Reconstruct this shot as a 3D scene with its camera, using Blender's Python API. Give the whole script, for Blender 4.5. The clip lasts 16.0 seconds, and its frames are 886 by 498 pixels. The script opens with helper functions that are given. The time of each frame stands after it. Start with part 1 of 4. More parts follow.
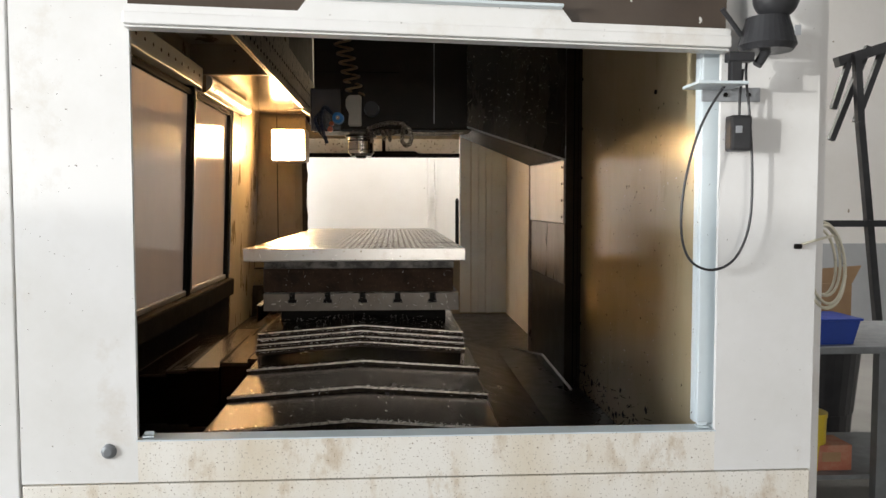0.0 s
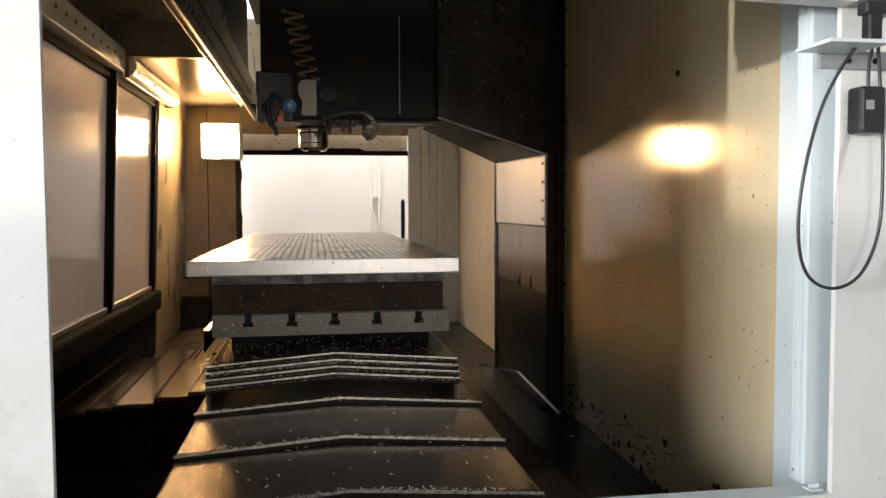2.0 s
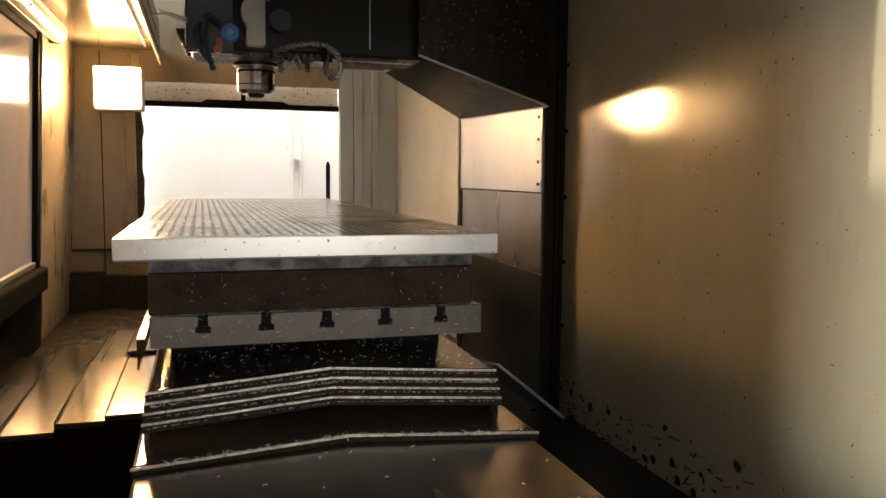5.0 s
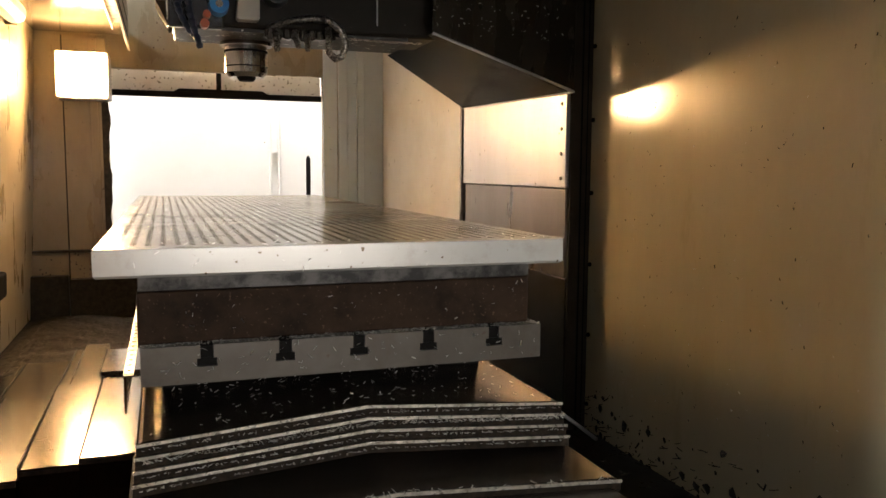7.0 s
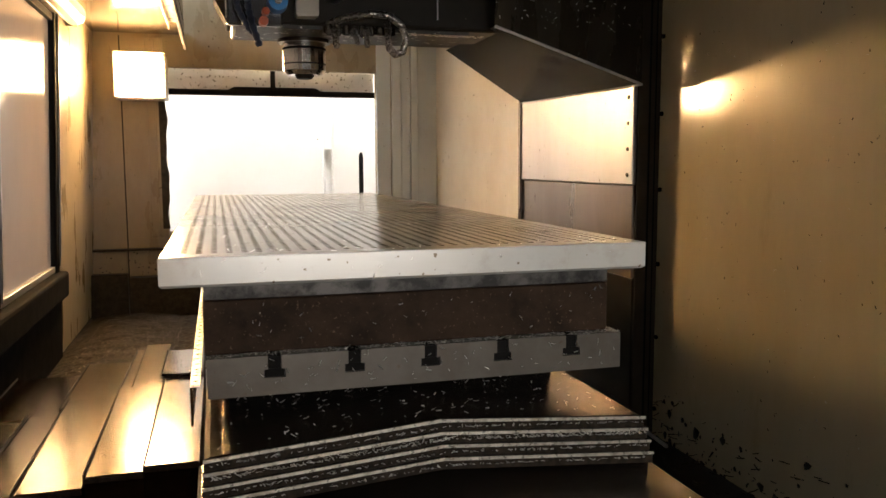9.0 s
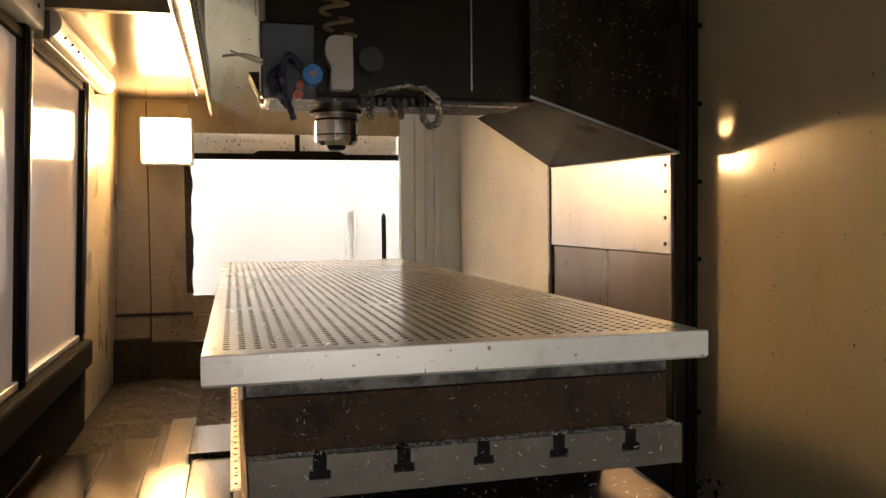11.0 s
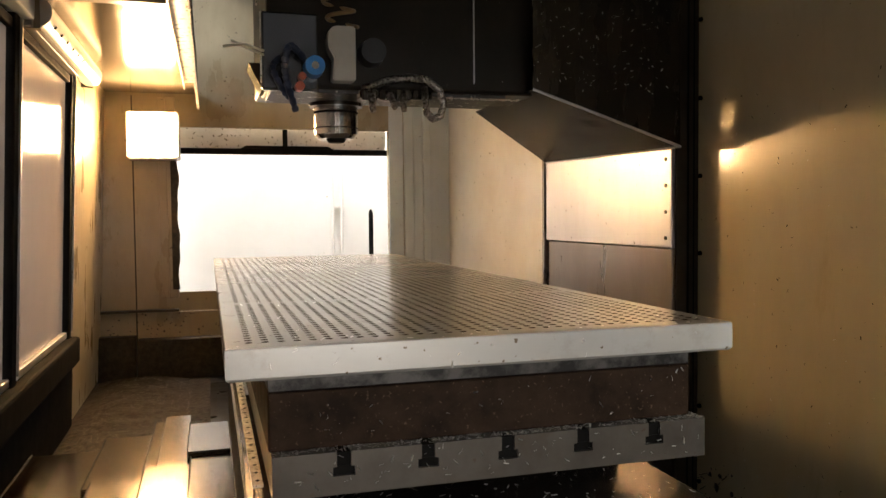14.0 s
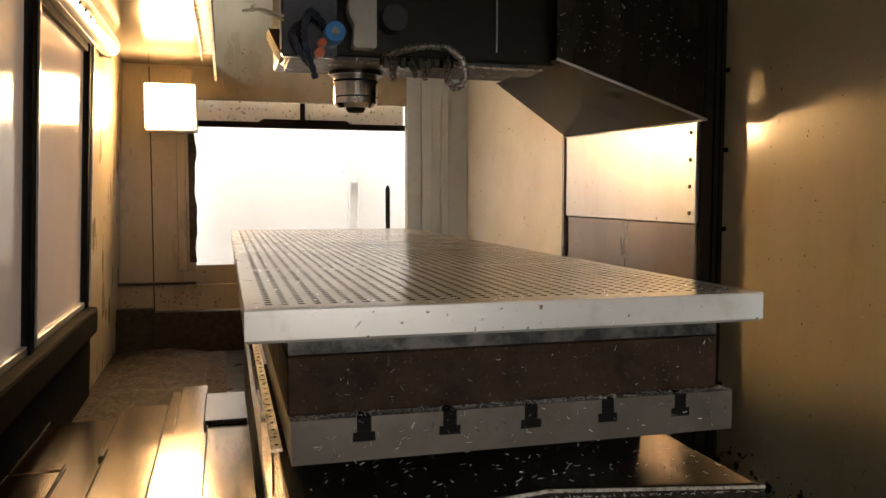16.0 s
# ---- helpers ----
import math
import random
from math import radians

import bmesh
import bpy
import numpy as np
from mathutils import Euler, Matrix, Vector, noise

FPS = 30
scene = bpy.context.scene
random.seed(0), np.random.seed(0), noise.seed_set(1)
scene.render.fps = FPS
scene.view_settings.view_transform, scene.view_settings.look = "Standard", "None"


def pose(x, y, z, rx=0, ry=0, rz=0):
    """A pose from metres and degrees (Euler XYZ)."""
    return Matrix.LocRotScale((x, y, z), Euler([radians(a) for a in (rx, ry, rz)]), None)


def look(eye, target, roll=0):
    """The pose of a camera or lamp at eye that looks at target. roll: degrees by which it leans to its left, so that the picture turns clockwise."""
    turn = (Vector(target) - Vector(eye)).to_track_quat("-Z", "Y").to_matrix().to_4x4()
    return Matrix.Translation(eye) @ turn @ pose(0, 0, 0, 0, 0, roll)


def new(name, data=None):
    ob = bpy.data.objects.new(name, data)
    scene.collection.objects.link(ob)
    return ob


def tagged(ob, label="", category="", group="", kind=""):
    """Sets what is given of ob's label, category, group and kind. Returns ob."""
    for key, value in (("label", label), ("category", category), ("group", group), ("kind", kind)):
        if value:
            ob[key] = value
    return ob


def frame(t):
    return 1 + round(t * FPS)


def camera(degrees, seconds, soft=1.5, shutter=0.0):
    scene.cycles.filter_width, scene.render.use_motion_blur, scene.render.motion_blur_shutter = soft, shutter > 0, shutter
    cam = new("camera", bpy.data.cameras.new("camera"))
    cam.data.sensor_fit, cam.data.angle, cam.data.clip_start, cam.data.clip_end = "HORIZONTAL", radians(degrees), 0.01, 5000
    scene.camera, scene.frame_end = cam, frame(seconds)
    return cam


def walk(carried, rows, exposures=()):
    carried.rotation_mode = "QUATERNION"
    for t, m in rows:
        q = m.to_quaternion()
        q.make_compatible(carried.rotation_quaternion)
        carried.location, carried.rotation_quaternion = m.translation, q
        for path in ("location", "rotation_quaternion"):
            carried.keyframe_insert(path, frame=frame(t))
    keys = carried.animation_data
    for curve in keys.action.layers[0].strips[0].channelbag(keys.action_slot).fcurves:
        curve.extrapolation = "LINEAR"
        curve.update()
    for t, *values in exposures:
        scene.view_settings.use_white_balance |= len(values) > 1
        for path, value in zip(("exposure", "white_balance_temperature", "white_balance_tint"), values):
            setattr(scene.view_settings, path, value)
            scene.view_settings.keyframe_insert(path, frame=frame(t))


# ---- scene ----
cam = camera(58.25, 16.0)
PATH = [
    (0, (0.025, -0.133, 1.339), (0.149, 1.860, 1.228), 0.00),
    (0.5, (-0.047, -0.019, 1.341), (0.130, 1.971, 1.237), 0.08),
    (1, (-0.101, 0.093, 1.337), (0.131, 2.077, 1.240), 0.08),
    (1.5, (-0.118, 0.201, 1.332), (0.166, 2.178, 1.215), -0.06),
    (2, (-0.134, 0.342, 1.337), (0.182, 2.314, 1.230), -0.26),
    (2.5, (-0.160, 0.485, 1.339), (0.190, 2.452, 1.236), -0.12),
    (3, (-0.198, 0.622, 1.327), (0.207, 2.577, 1.203), 0.07),
    (3.5, (-0.244, 0.734, 1.323), (0.231, 2.672, 1.186), 0.05),
    (4, (-0.281, 0.814, 1.314), (0.252, 2.735, 1.152), 0.15),
    (6.5, (-0.367, 1.319, 1.311), (0.260, 3.208, 1.115), 0.53),
    (7, (-0.382, 1.355, 1.307), (0.277, 3.233, 1.108), 0.35),
    (7.5, (-0.382, 1.371, 1.308), (0.263, 3.252, 1.094), 0.19),
    (8, (-0.384, 1.396, 1.308), (0.231, 3.285, 1.074), 0.08),
    (8.5, (-0.394, 1.423, 1.309), (0.184, 3.324, 1.074), -0.08),
    (9, (-0.401, 1.433, 1.318), (0.143, 3.346, 1.104), -0.22),
    (9.5, (-0.412, 1.451, 1.331), (0.106, 3.374, 1.148), -0.30),
    (10, (-0.422, 1.477, 1.348), (0.087, 3.406, 1.210), -0.36),
    (12.5, (-0.469, 1.522, 1.374), (0.044, 3.454, 1.313), -0.64),
    (13, (-0.484, 1.531, 1.368), (0.041, 3.460, 1.306), -0.56),
    (13.5, (-0.492, 1.535, 1.363), (0.050, 3.459, 1.290), -0.55),
    (14, (-0.497, 1.544, 1.359), (0.066, 3.462, 1.272), -0.56),
    (14.5, (-0.492, 1.549, 1.361), (0.075, 3.464, 1.257), -0.49),
    (15, (-0.502, 1.569, 1.349), (0.076, 3.481, 1.246), -0.53),
    (15.5, (-0.503, 1.575, 1.340), (0.054, 3.493, 1.232), -0.35),
    (16, (-0.502, 1.573, 1.334), (0.024, 3.498, 1.198), 0.10),
]
walk(cam, [(t, look(eye, target, roll)) for t, eye, target, roll in PATH],
     exposures=[(0, 0.11), (3.5, 0.31), (7.0, 0.65), (10.0, 0.70), (16.0, 0.65)])

# ---- world and light ----
world = bpy.data.worlds.new("world")
scene.world = world
world.use_nodes = True
world.node_tree.nodes["Background"].inputs[0].default_value = (0.75, 0.82, 0.9, 1)
world.node_tree.nodes["Background"].inputs[1].default_value = 0.15


def area(name, place, target, size, power, color, size_y=None):
    data = bpy.data.lights.new(name, "AREA")
    data.shape, data.size, data.size_y = "RECTANGLE", size, size_y or size
    data.energy, data.color = power, color
    ob = new(name, data)
    ob.matrix_world = look(place, target)
    return ob


# workshop: a window to the left; the other lamps are added, unseen fills
area("workshop_window_light", (-6.4, -1.35, 2.0), (0.2, 1.7, 1.4), 1.9, 520, (0.94, 0.975, 1.0), 1.6)
# unseen daylight fill from behind, for the plate front and cover lips
area("rear_fill_light", (0.9, -5.8, 1.75), (0.2, 1.5, 1.35), 2.6, 112, (1.0, 0.95, 0.90), 2.1)
area("far_fill_light", (-0.2, 6.75, 3.9), (0.0, 7.1, 1.2), 2.6, 235, (1.0, 0.97, 0.94), 0.4)
area("front_fill_light", (-3.2, 3.8, 3.6), (-1.1, 4.0, 1.3), 2.0, 85, (1.0, 0.95, 0.9), 1.0)
area("bench_fill_light", (2.6, 3.6, 3.9), (2.3, 4.6, 0.8), 1.6, 60, (1.0, 0.97, 0.92), 1.0)


# low daylight through the west window
sun_data = bpy.data.lights.new("sun", "SUN")
sun_data.energy, sun_data.angle, sun_data.color = 1.6, radians(0.6), (1.0, 0.98, 0.94)
sun = new("sun", sun_data)
sun.matrix_world = look((-12.0, -4.55, 1.55), (-12.0 + 0.893, -4.55 + 0.4505, 1.55 - 0.0140))


# ---- materials ----
def nodes_of(name):
    m = bpy.data.materials.new(name)
    m.use_nodes = True
    return m, m.node_tree.nodes, m.node_tree.links, m.node_tree.nodes["Principled BSDF"]


def tex_noise(n, l, scale, detail=6, rough=0.6, stretch=None):
    co = n.new("ShaderNodeTexCoord")
    t = n.new("ShaderNodeTexNoise")
    t.inputs["Scale"].default_value, t.inputs["Detail"].default_value, t.inputs["Roughness"].default_value = scale, detail, rough
    if stretch:
        mp = n.new("ShaderNodeMapping")
        mp.inputs["Scale"].default_value = stretch
        l.new(co.outputs["Object"], mp.inputs[0])
        l.new(mp.outputs[0], t.inputs[0])
    else:
        l.new(co.outputs["Object"], t.inputs[0])
    return t.outputs["Fac"]


def ramp(n, l, fac, a, b):
    r = n.new("ShaderNodeMapRange")
    r.inputs[1].default_value, r.inputs[2].default_value = a, b
    l.new(fac, r.inputs[0])
    return r.outputs[0]


def mix(n, l, fac, a, b):
    m = n.new("ShaderNodeMix")
    m.data_type = "RGBA"
    l.new(fac, m.inputs[0])
    for i, c in ((6, a), (7, b)):
        if isinstance(c, tuple):
            m.inputs[i].default_value = (*c, 1)
        else:
            l.new(c, m.inputs[i])
    return m.outputs[2]


def surface(name, color, dark, rough=0.5, metal=0.0, scale=6.0, stretch=None, amount=(0.4, 0.75), grain=0.0, grain_scale=200.0,
            specks=None, speck_scale=90.0, speck_at=(0.68, 0.72), rough_var=0.15, stain=None, stain_scale=2.0, stain_at=(0.55, 0.75), stain_stretch=None):
    """A worn surface: two tones on a broad noise, stains, specks, and fine relief."""
    m, n, l, p = nodes_of(name)
    broad = tex_noise(n, l, scale, 8, 0.65, stretch)
    c = mix(n, l, ramp(n, l, broad, *amount), color, dark)
    if stain:
        c = mix(n, l, ramp(n, l, tex_noise(n, l, stain_scale, 10, 0.7, stain_stretch), *stain_at), c, stain)
    if specks:
        c = mix(n, l, ramp(n, l, tex_noise(n, l, speck_scale, 2, 0.5), *speck_at), c, specks)
    l.new(c, p.inputs["Base Color"])
    p.inputs["Metallic"].default_value = metal
    r = n.new("ShaderNodeMapRange")
    r.inputs[3].default_value, r.inputs[4].default_value = max(0.02, rough - rough_var), min(1, rough + rough_var)
    l.new(tex_noise(n, l, scale * 2.3, 6, 0.6, stretch), r.inputs[0])
    l.new(r.outputs[0], p.inputs["Roughness"])
    if grain:
        b = n.new("ShaderNodeBump")
        b.inputs["Strength"].default_value, b.inputs["Distance"].default_value = grain, 0.002
        l.new(tex_noise(n, l, grain_scale, 4, 0.6, stretch), b.inputs["Height"])
        l.new(b.outputs[0], p.inputs["Normal"])
    return m


M = {}
M["outer"] = surface("grubby white machine paint", (0.76, 0.75, 0.735), (0.66, 0.645, 0.61), 0.4, 0, 2.5, grain=0.08, grain_scale=350,
                     specks=(0.22, 0.19, 0.16), speck_scale=130, speck_at=(0.745, 0.765), stain=(0.56, 0.50, 0.42), stain_scale=3.2, stain_at=(0.56, 0.78))
M["sill"] = surface("rust-stained white paint", (0.78, 0.75, 0.69), (0.64, 0.56, 0.43), 0.42, 0, 5, stretch=(1, 1, 0.35), grain=0.1, grain_scale=300,
                    specks=(0.24, 0.18, 0.12), speck_scale=210, speck_at=(0.62, 0.72), stain=(0.42, 0.29, 0.14), stain_scale=11, stain_at=(0.54, 0.74), stain_stretch=(1, 1, 0.5))
M["bluegrey"] = surface("pale blue-grey paint", (0.64, 0.71, 0.74), (0.56, 0.61, 0.63), 0.35, 0, 4, grain=0.06, specks=(0.10, 0.09, 0.07), speck_at=(0.74, 0.75))
M["inner"] = surface("oily cream wall paint", (0.66, 0.56, 0.37), (0.56, 0.465, 0.29), 0.13, 0, 3, stretch=(1, 1, 0.4), grain=0.02, grain_scale=60,
                     specks=(0.22, 0.17, 0.10), speck_scale=70, speck_at=(0.745, 0.77), stain=(0.46, 0.36, 0.20), stain_scale=5, stain_at=(0.58, 0.8), stain_stretch=(1, 1, 0.25), rough_var=0.05)
M["farwhite"] = surface("splashed white wall paint", (0.78, 0.78, 0.75), (0.68, 0.66, 0.62), 0.34, 0, 3.5, grain=0.1, specks=(0.12, 0.1, 0.07), speck_scale=45, speck_at=(0.74, 0.755))
M["beige"] = surface("brownish oily wall paint", (0.33, 0.28, 0.195), (0.21, 0.172, 0.112), 0.3, 0, 3, stretch=(1, 1, 0.4), grain=0.1, specks=(0.07, 0.05, 0.03), speck_scale=40, speck_at=(0.72, 0.74))
M["black"] = surface("oily black sheet metal", (0.019, 0.016, 0.012), (0.032, 0.025, 0.018), 0.4, 0.0, 4, grain=0.1, grain_scale=90, rough_var=0.1, specks=(0.25, 0.23, 0.2), speck_scale=110, speck_at=(0.79, 0.80))
M["dark"] = surface("oily dark tray steel", (0.022, 0.019, 0.016), (0.012, 0.010, 0.008), 0.32, 0.3, 5, grain=0.2, grain_scale=60)
M["rubber"] = surface("black rubber seal", (0.008, 0.0075, 0.007), (0.016, 0.014, 0.012), 0.78, 0, 8)
M["cover"] = surface("oiled telescopic cover steel", (0.155, 0.125, 0.105), (0.10, 0.08, 0.066), 0.24, 0.75, 3, stretch=(1, 0.25, 1), grain=0.05, grain_scale=250,
                     specks=(0.4, 0.38, 0.35), speck_scale=120, speck_at=(0.76, 0.77), rough_var=0.1)
M["lip"] = surface("bright worn lip steel", (0.66, 0.62, 0.55), (0.20, 0.165, 0.13), 0.30, 0.6, 60, grain=0.3, grain_scale=160)
M["lipdark"] = surface("dirty wiper strip", (0.014, 0.010, 0.007), (0.05, 0.036, 0.024), 0.55, 0.0, 90, grain=0.5, grain_scale=140)
M["table"] = surface("machined table steel", (0.125, 0.107, 0.088), (0.062, 0.050, 0.039), 0.38, 0.35, 9, stain=(0.09, 0.065, 0.045), stain_scale=14, stain_at=(0.54, 0.76), stain_stretch=(1, 1, 0.3), grain=0.08, grain_scale=260, specks=(0.1, 0.07, 0.05), speck_scale=70, speck_at=(0.70, 0.73))
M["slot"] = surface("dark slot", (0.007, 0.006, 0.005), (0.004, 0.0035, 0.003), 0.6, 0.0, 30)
M["riser"] = surface("brown rusted riser steel", (0.056, 0.034, 0.022), (0.022, 0.014, 0.010), 0.55, 0.05, 16, amount=(0.35, 0.68), grain=0.15, grain_scale=180, specks=(0.13, 0.085, 0.055), speck_scale=190, speck_at=(0.66, 0.74))
M["gap"] = surface("oil-stained grey shim", (0.11, 0.10, 0.092), (0.022, 0.02, 0.018), 0.4, 0.3, 22, amount=(0.42, 0.6), grain=0.1)
M["plate"] = surface("cast aluminium tooling plate", (0.72, 0.69, 0.64), (0.60, 0.565, 0.51), 0.21, 0.38, 3.0, amount=(0.3, 0.9), grain=0.03, grain_scale=400, rough_var=0.04, stain=(0.50, 0.44, 0.36), stain_scale=9, stain_at=(0.56, 0.80), specks=(0.25, 0.19, 0.13), speck_scale=75, speck_at=(0.70, 0.74))
M["hole"] = surface("dirty shade-dark bore", (0.045, 0.032, 0.021), (0.085, 0.062, 0.042), 0.5, 0.3, 40)
M["steel"] = surface("brushed stainless cover", (0.52, 0.51, 0.52), (0.42, 0.41, 0.41), 0.34, 0.7, 4, stretch=(1, 1, 0.3), grain=0.06, specks=(0.10, 0.08, 0.06), speck_scale=60, speck_at=(0.735, 0.75))
M["steelbrown"] = surface("brown oiled cover steel", (0.24, 0.20, 0.175), (0.17, 0.14, 0.12), 0.3, 0.7, 4, stretch=(1, 1, 0.3), grain=0.06)
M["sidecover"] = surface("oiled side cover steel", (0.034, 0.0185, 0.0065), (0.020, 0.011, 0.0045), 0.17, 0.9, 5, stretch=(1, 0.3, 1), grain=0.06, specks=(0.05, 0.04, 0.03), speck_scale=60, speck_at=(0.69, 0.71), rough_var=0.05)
M["chrome"] = surface("polished spindle steel", (0.70, 0.69, 0.67), (0.5, 0.48, 0.45), 0.16, 1.0, 10, grain=0.03)
M["rail"] = surface("speckled rail steel", (0.50, 0.45, 0.38), (0.36, 0.31, 0.25), 0.35, 0.5, 8, grain=0.1, specks=(0.05, 0.04, 0.03), speck_scale=28, speck_at=(0.60, 0.64))
M["ceilmetal"] = surface("glossy ceiling sheet", (0.42, 0.36, 0.28), (0.33, 0.28, 0.21), 0.14, 0.6, 4, grain=0.04, specks=(0.9, 0.8, 0.6), speck_scale=140, speck_at=(0.76, 0.77), rough_var=0.06)
M["castgrey"] = surface("grey-beige moulded housing", (0.55, 0.52, 0.46), (0.45, 0.42, 0.36), 0.4, 0, 8, grain=0.05)
M["headface"] = surface("satin dark head casting", (0.052, 0.043, 0.032), (0.026, 0.021, 0.016), 0.27, 0.8, 5, stretch=(1, 1, 0.25), grain=0.1, specks=(0.3, 0.28, 0.24), speck_scale=130, speck_at=(0.76, 0.77))
M["mattebrown"] = surface("matte brown grime", (0.05, 0.038, 0.026), (0.03, 0.024, 0.017), 0.75, 0, 9, grain=0.2)
M["mattebrown"].node_tree.nodes["Principled BSDF"].inputs["Specular IOR Level"].default_value = 0.1
M["satin"] = surface("satin steel plate", (0.12, 0.122, 0.13), (0.075, 0.076, 0.08), 0.2, 0.85, 6, grain=0.04, rough_var=0.06)
M["headbottom"] = surface("chip-caked grey underside", (0.022, 0.020, 0.018), (0.55, 0.52, 0.48), 0.45, 0.1, 46, amount=(0.60, 0.63), grain=0.3, grain_scale=80)
M["sheet"] = surface("blue-black sloping sheet", (0.012, 0.015, 0.018), (0.008, 0.010, 0.012), 0.24, 0.0, 2.5, grain=0.03, specks=(0.012, 0.012, 0.012), speck_scale=60, speck_at=(0.74, 0.75), rough_var=0.06)
M["blue"] = surface("blue plastic", (0.02, 0.24, 0.66), (0.015, 0.18, 0.52), 0.35, 0, 10)
M["binblue"] = surface("deep blue bin plastic", (0.015, 0.05, 0.30), (0.01, 0.035, 0.22), 0.4, 0, 10)
M["red"] = surface("orange-red plastic", (0.55, 0.10, 0.03), (0.4, 0.07, 0.02), 0.4, 0, 10)
M["navy"] = surface("dark blue coolant hose plastic", (0.014, 0.024, 0.055), (0.01, 0.013, 0.028), 0.35, 0, 10)
M["spring"] = surface("tan coiled hose", (0.36, 0.24, 0.12), (0.27, 0.17, 0.08), 0.38, 0, 10)
M["braid"] = surface("braided steel hose", (0.45, 0.43, 0.40), (0.12, 0.11, 0.10), 0.28, 0.9, 120, amount=(0.4, 0.6), grain=0.5, grain_scale=260)
M["plastic"] = surface("black plastic", (0.022, 0.022, 0.024), (0.035, 0.035, 0.037), 0.35, 0, 12, grain=0.05)
M["greyplastic"] = surface("grey plastic", (0.30, 0.31, 0.32), (0.24, 0.25, 0.26), 0.4, 0, 12)
M["wire"] = surface("cream cable sheath", (0.62, 0.58, 0.46), (0.5, 0.46, 0.35), 0.45, 0, 20)
M["card"] = surface("brown cardboard", (0.38, 0.24, 0.13), (0.31, 0.19, 0.10), 0.8, 0, 12, grain=0.1)
M["yellow"] = surface("yellow plastic", (0.70, 0.52, 0.04), (0.55, 0.4, 0.03), 0.4, 0, 12)
M["brick"] = surface("faded red box", (0.42, 0.14, 0.08), (0.5, 0.3, 0.2), 0.6, 0, 12)
M["greysteel"] = surface("painted grey bench steel", (0.20, 0.21, 0.22), (0.14, 0.145, 0.15), 0.45, 0.1, 9)
M["plaster"] = surface("white workshop plaster", (0.80, 0.78, 0.75), (0.74, 0.71, 0.67), 0.8, 0, 1.5, grain=0.1, grain_scale=60, specks=(0.3, 0.26, 0.2), speck_scale=9, speck_at=(0.76, 0.77))
M["wainscot"] = surface("grey wall paint", (0.42, 0.43, 0.44), (0.36, 0.37, 0.38), 0.6, 0, 2, grain=0.05)
M["concrete"] = surface("workshop concrete", (0.30, 0.29, 0.27), (0.22, 0.21, 0.2), 0.6, 0, 1.2, grain=0.15, grain_scale=40)
M["chip"] = surface("aluminium swarf", (0.85, 0.83, 0.79), (0.55, 0.50, 0.44), 0.3, 0.35, 40)
M["swarfheap"] = surface("heaped swarf", (0.045, 0.036, 0.025), (0.014, 0.011, 0.008), 0.6, 0.0, 60, amount=(0.4, 0.6), grain=1.0, grain_scale=120)
M["grime"] = surface("black oily grime", (0.03, 0.026, 0.02), (0.07, 0.058, 0.04), 0.45, 0.1, 30, grain=0.5, grain_scale=90)


for key, value in (("rubber", 0.03), ("swarfheap", 0.08), ("dark", 0.25), ("grime", 0.12), ("lipdark", 0.12), ("slot", 0.1), ("riser", 0.06), ("black", 0.18), ("gap", 0.25), ("inner", 0.36), ("sheet", 0.16)):
    M[key].node_tree.nodes["Principled BSDF"].inputs["Specular IOR Level"].default_value = value


def pane_material(name, tint, through_share, rough):
    """Scratched polycarbonate: milky, with light coming through and a gloss on top."""
    m, n, l, p = nodes_of(name)
    l.new(mix(n, l, ramp(n, l, tex_noise(n, l, 4, 8, 0.6, (1, 1, 0.5)), 0.35, 0.7), tint, tuple(c * 0.86 for c in tint)), p.inputs["Base Color"])
    p.inputs["Roughness"].default_value = rough
    t = n.new("ShaderNodeBsdfTranslucent")
    t.inputs[0].default_value = (*tint, 1)
    s = n.new("ShaderNodeMixShader")
    s.inputs[0].default_value = through_share
    l.new(p.outputs[0], s.inputs[1])
    l.new(t.outputs[0], s.inputs[2])
    l.new(s.outputs[0], n["Material Output"].inputs[0])
    return m


M["pane"] = pane_material("milky polycarbonate", (0.66, 0.58, 0.52), 0.35, 0.12)
M["smoked"] = surface("brown smoked pane", (0.085, 0.065, 0.05), (0.06, 0.045, 0.035), 0.2, 0, 3, specks=(0.6, 0.58, 0.54), speck_scale=60, speck_at=(0.72, 0.73))
M["speckpane"] = surface("splashed clear pane", (0.72, 0.69, 0.64), (0.62, 0.58, 0.52), 0.3, 0, 6, specks=(0.2, 0.17, 0.12), speck_scale=45, speck_at=(0.62, 0.65))


def glow(name, color, strength):
    m, n, l, p = nodes_of(name)
    p.inputs["Base Color"].default_value = (*color, 1)
    p.inputs["Emission Color"].default_value = (*color, 1)
    p.inputs["Emission Strength"].default_value = strength
    return m


M["lamp"] = glow("warm lamp diffuser", (1.0, 0.60, 0.26), 185)


# ---- mesh helpers ----
def box(bm, x0, x1, y0, y1, z0, z1, bevel=0.0, segs=2):
    r = bmesh.ops.create_cube(bm, size=1)
    bmesh.ops.transform(bm, matrix=Matrix.Translation(((x0 + x1) / 2, (y0 + y1) / 2, (z0 + z1) / 2)) @ Matrix.Diagonal((x1 - x0, y1 - y0, z1 - z0, 1)), verts=r["verts"])
    if bevel:
        es = {e for v in r["verts"] for e in v.link_edges}
        bmesh.ops.bevel(bm, geom=list(es), offset=bevel, segments=segs, affect="EDGES", profile=0.5)
    return bm


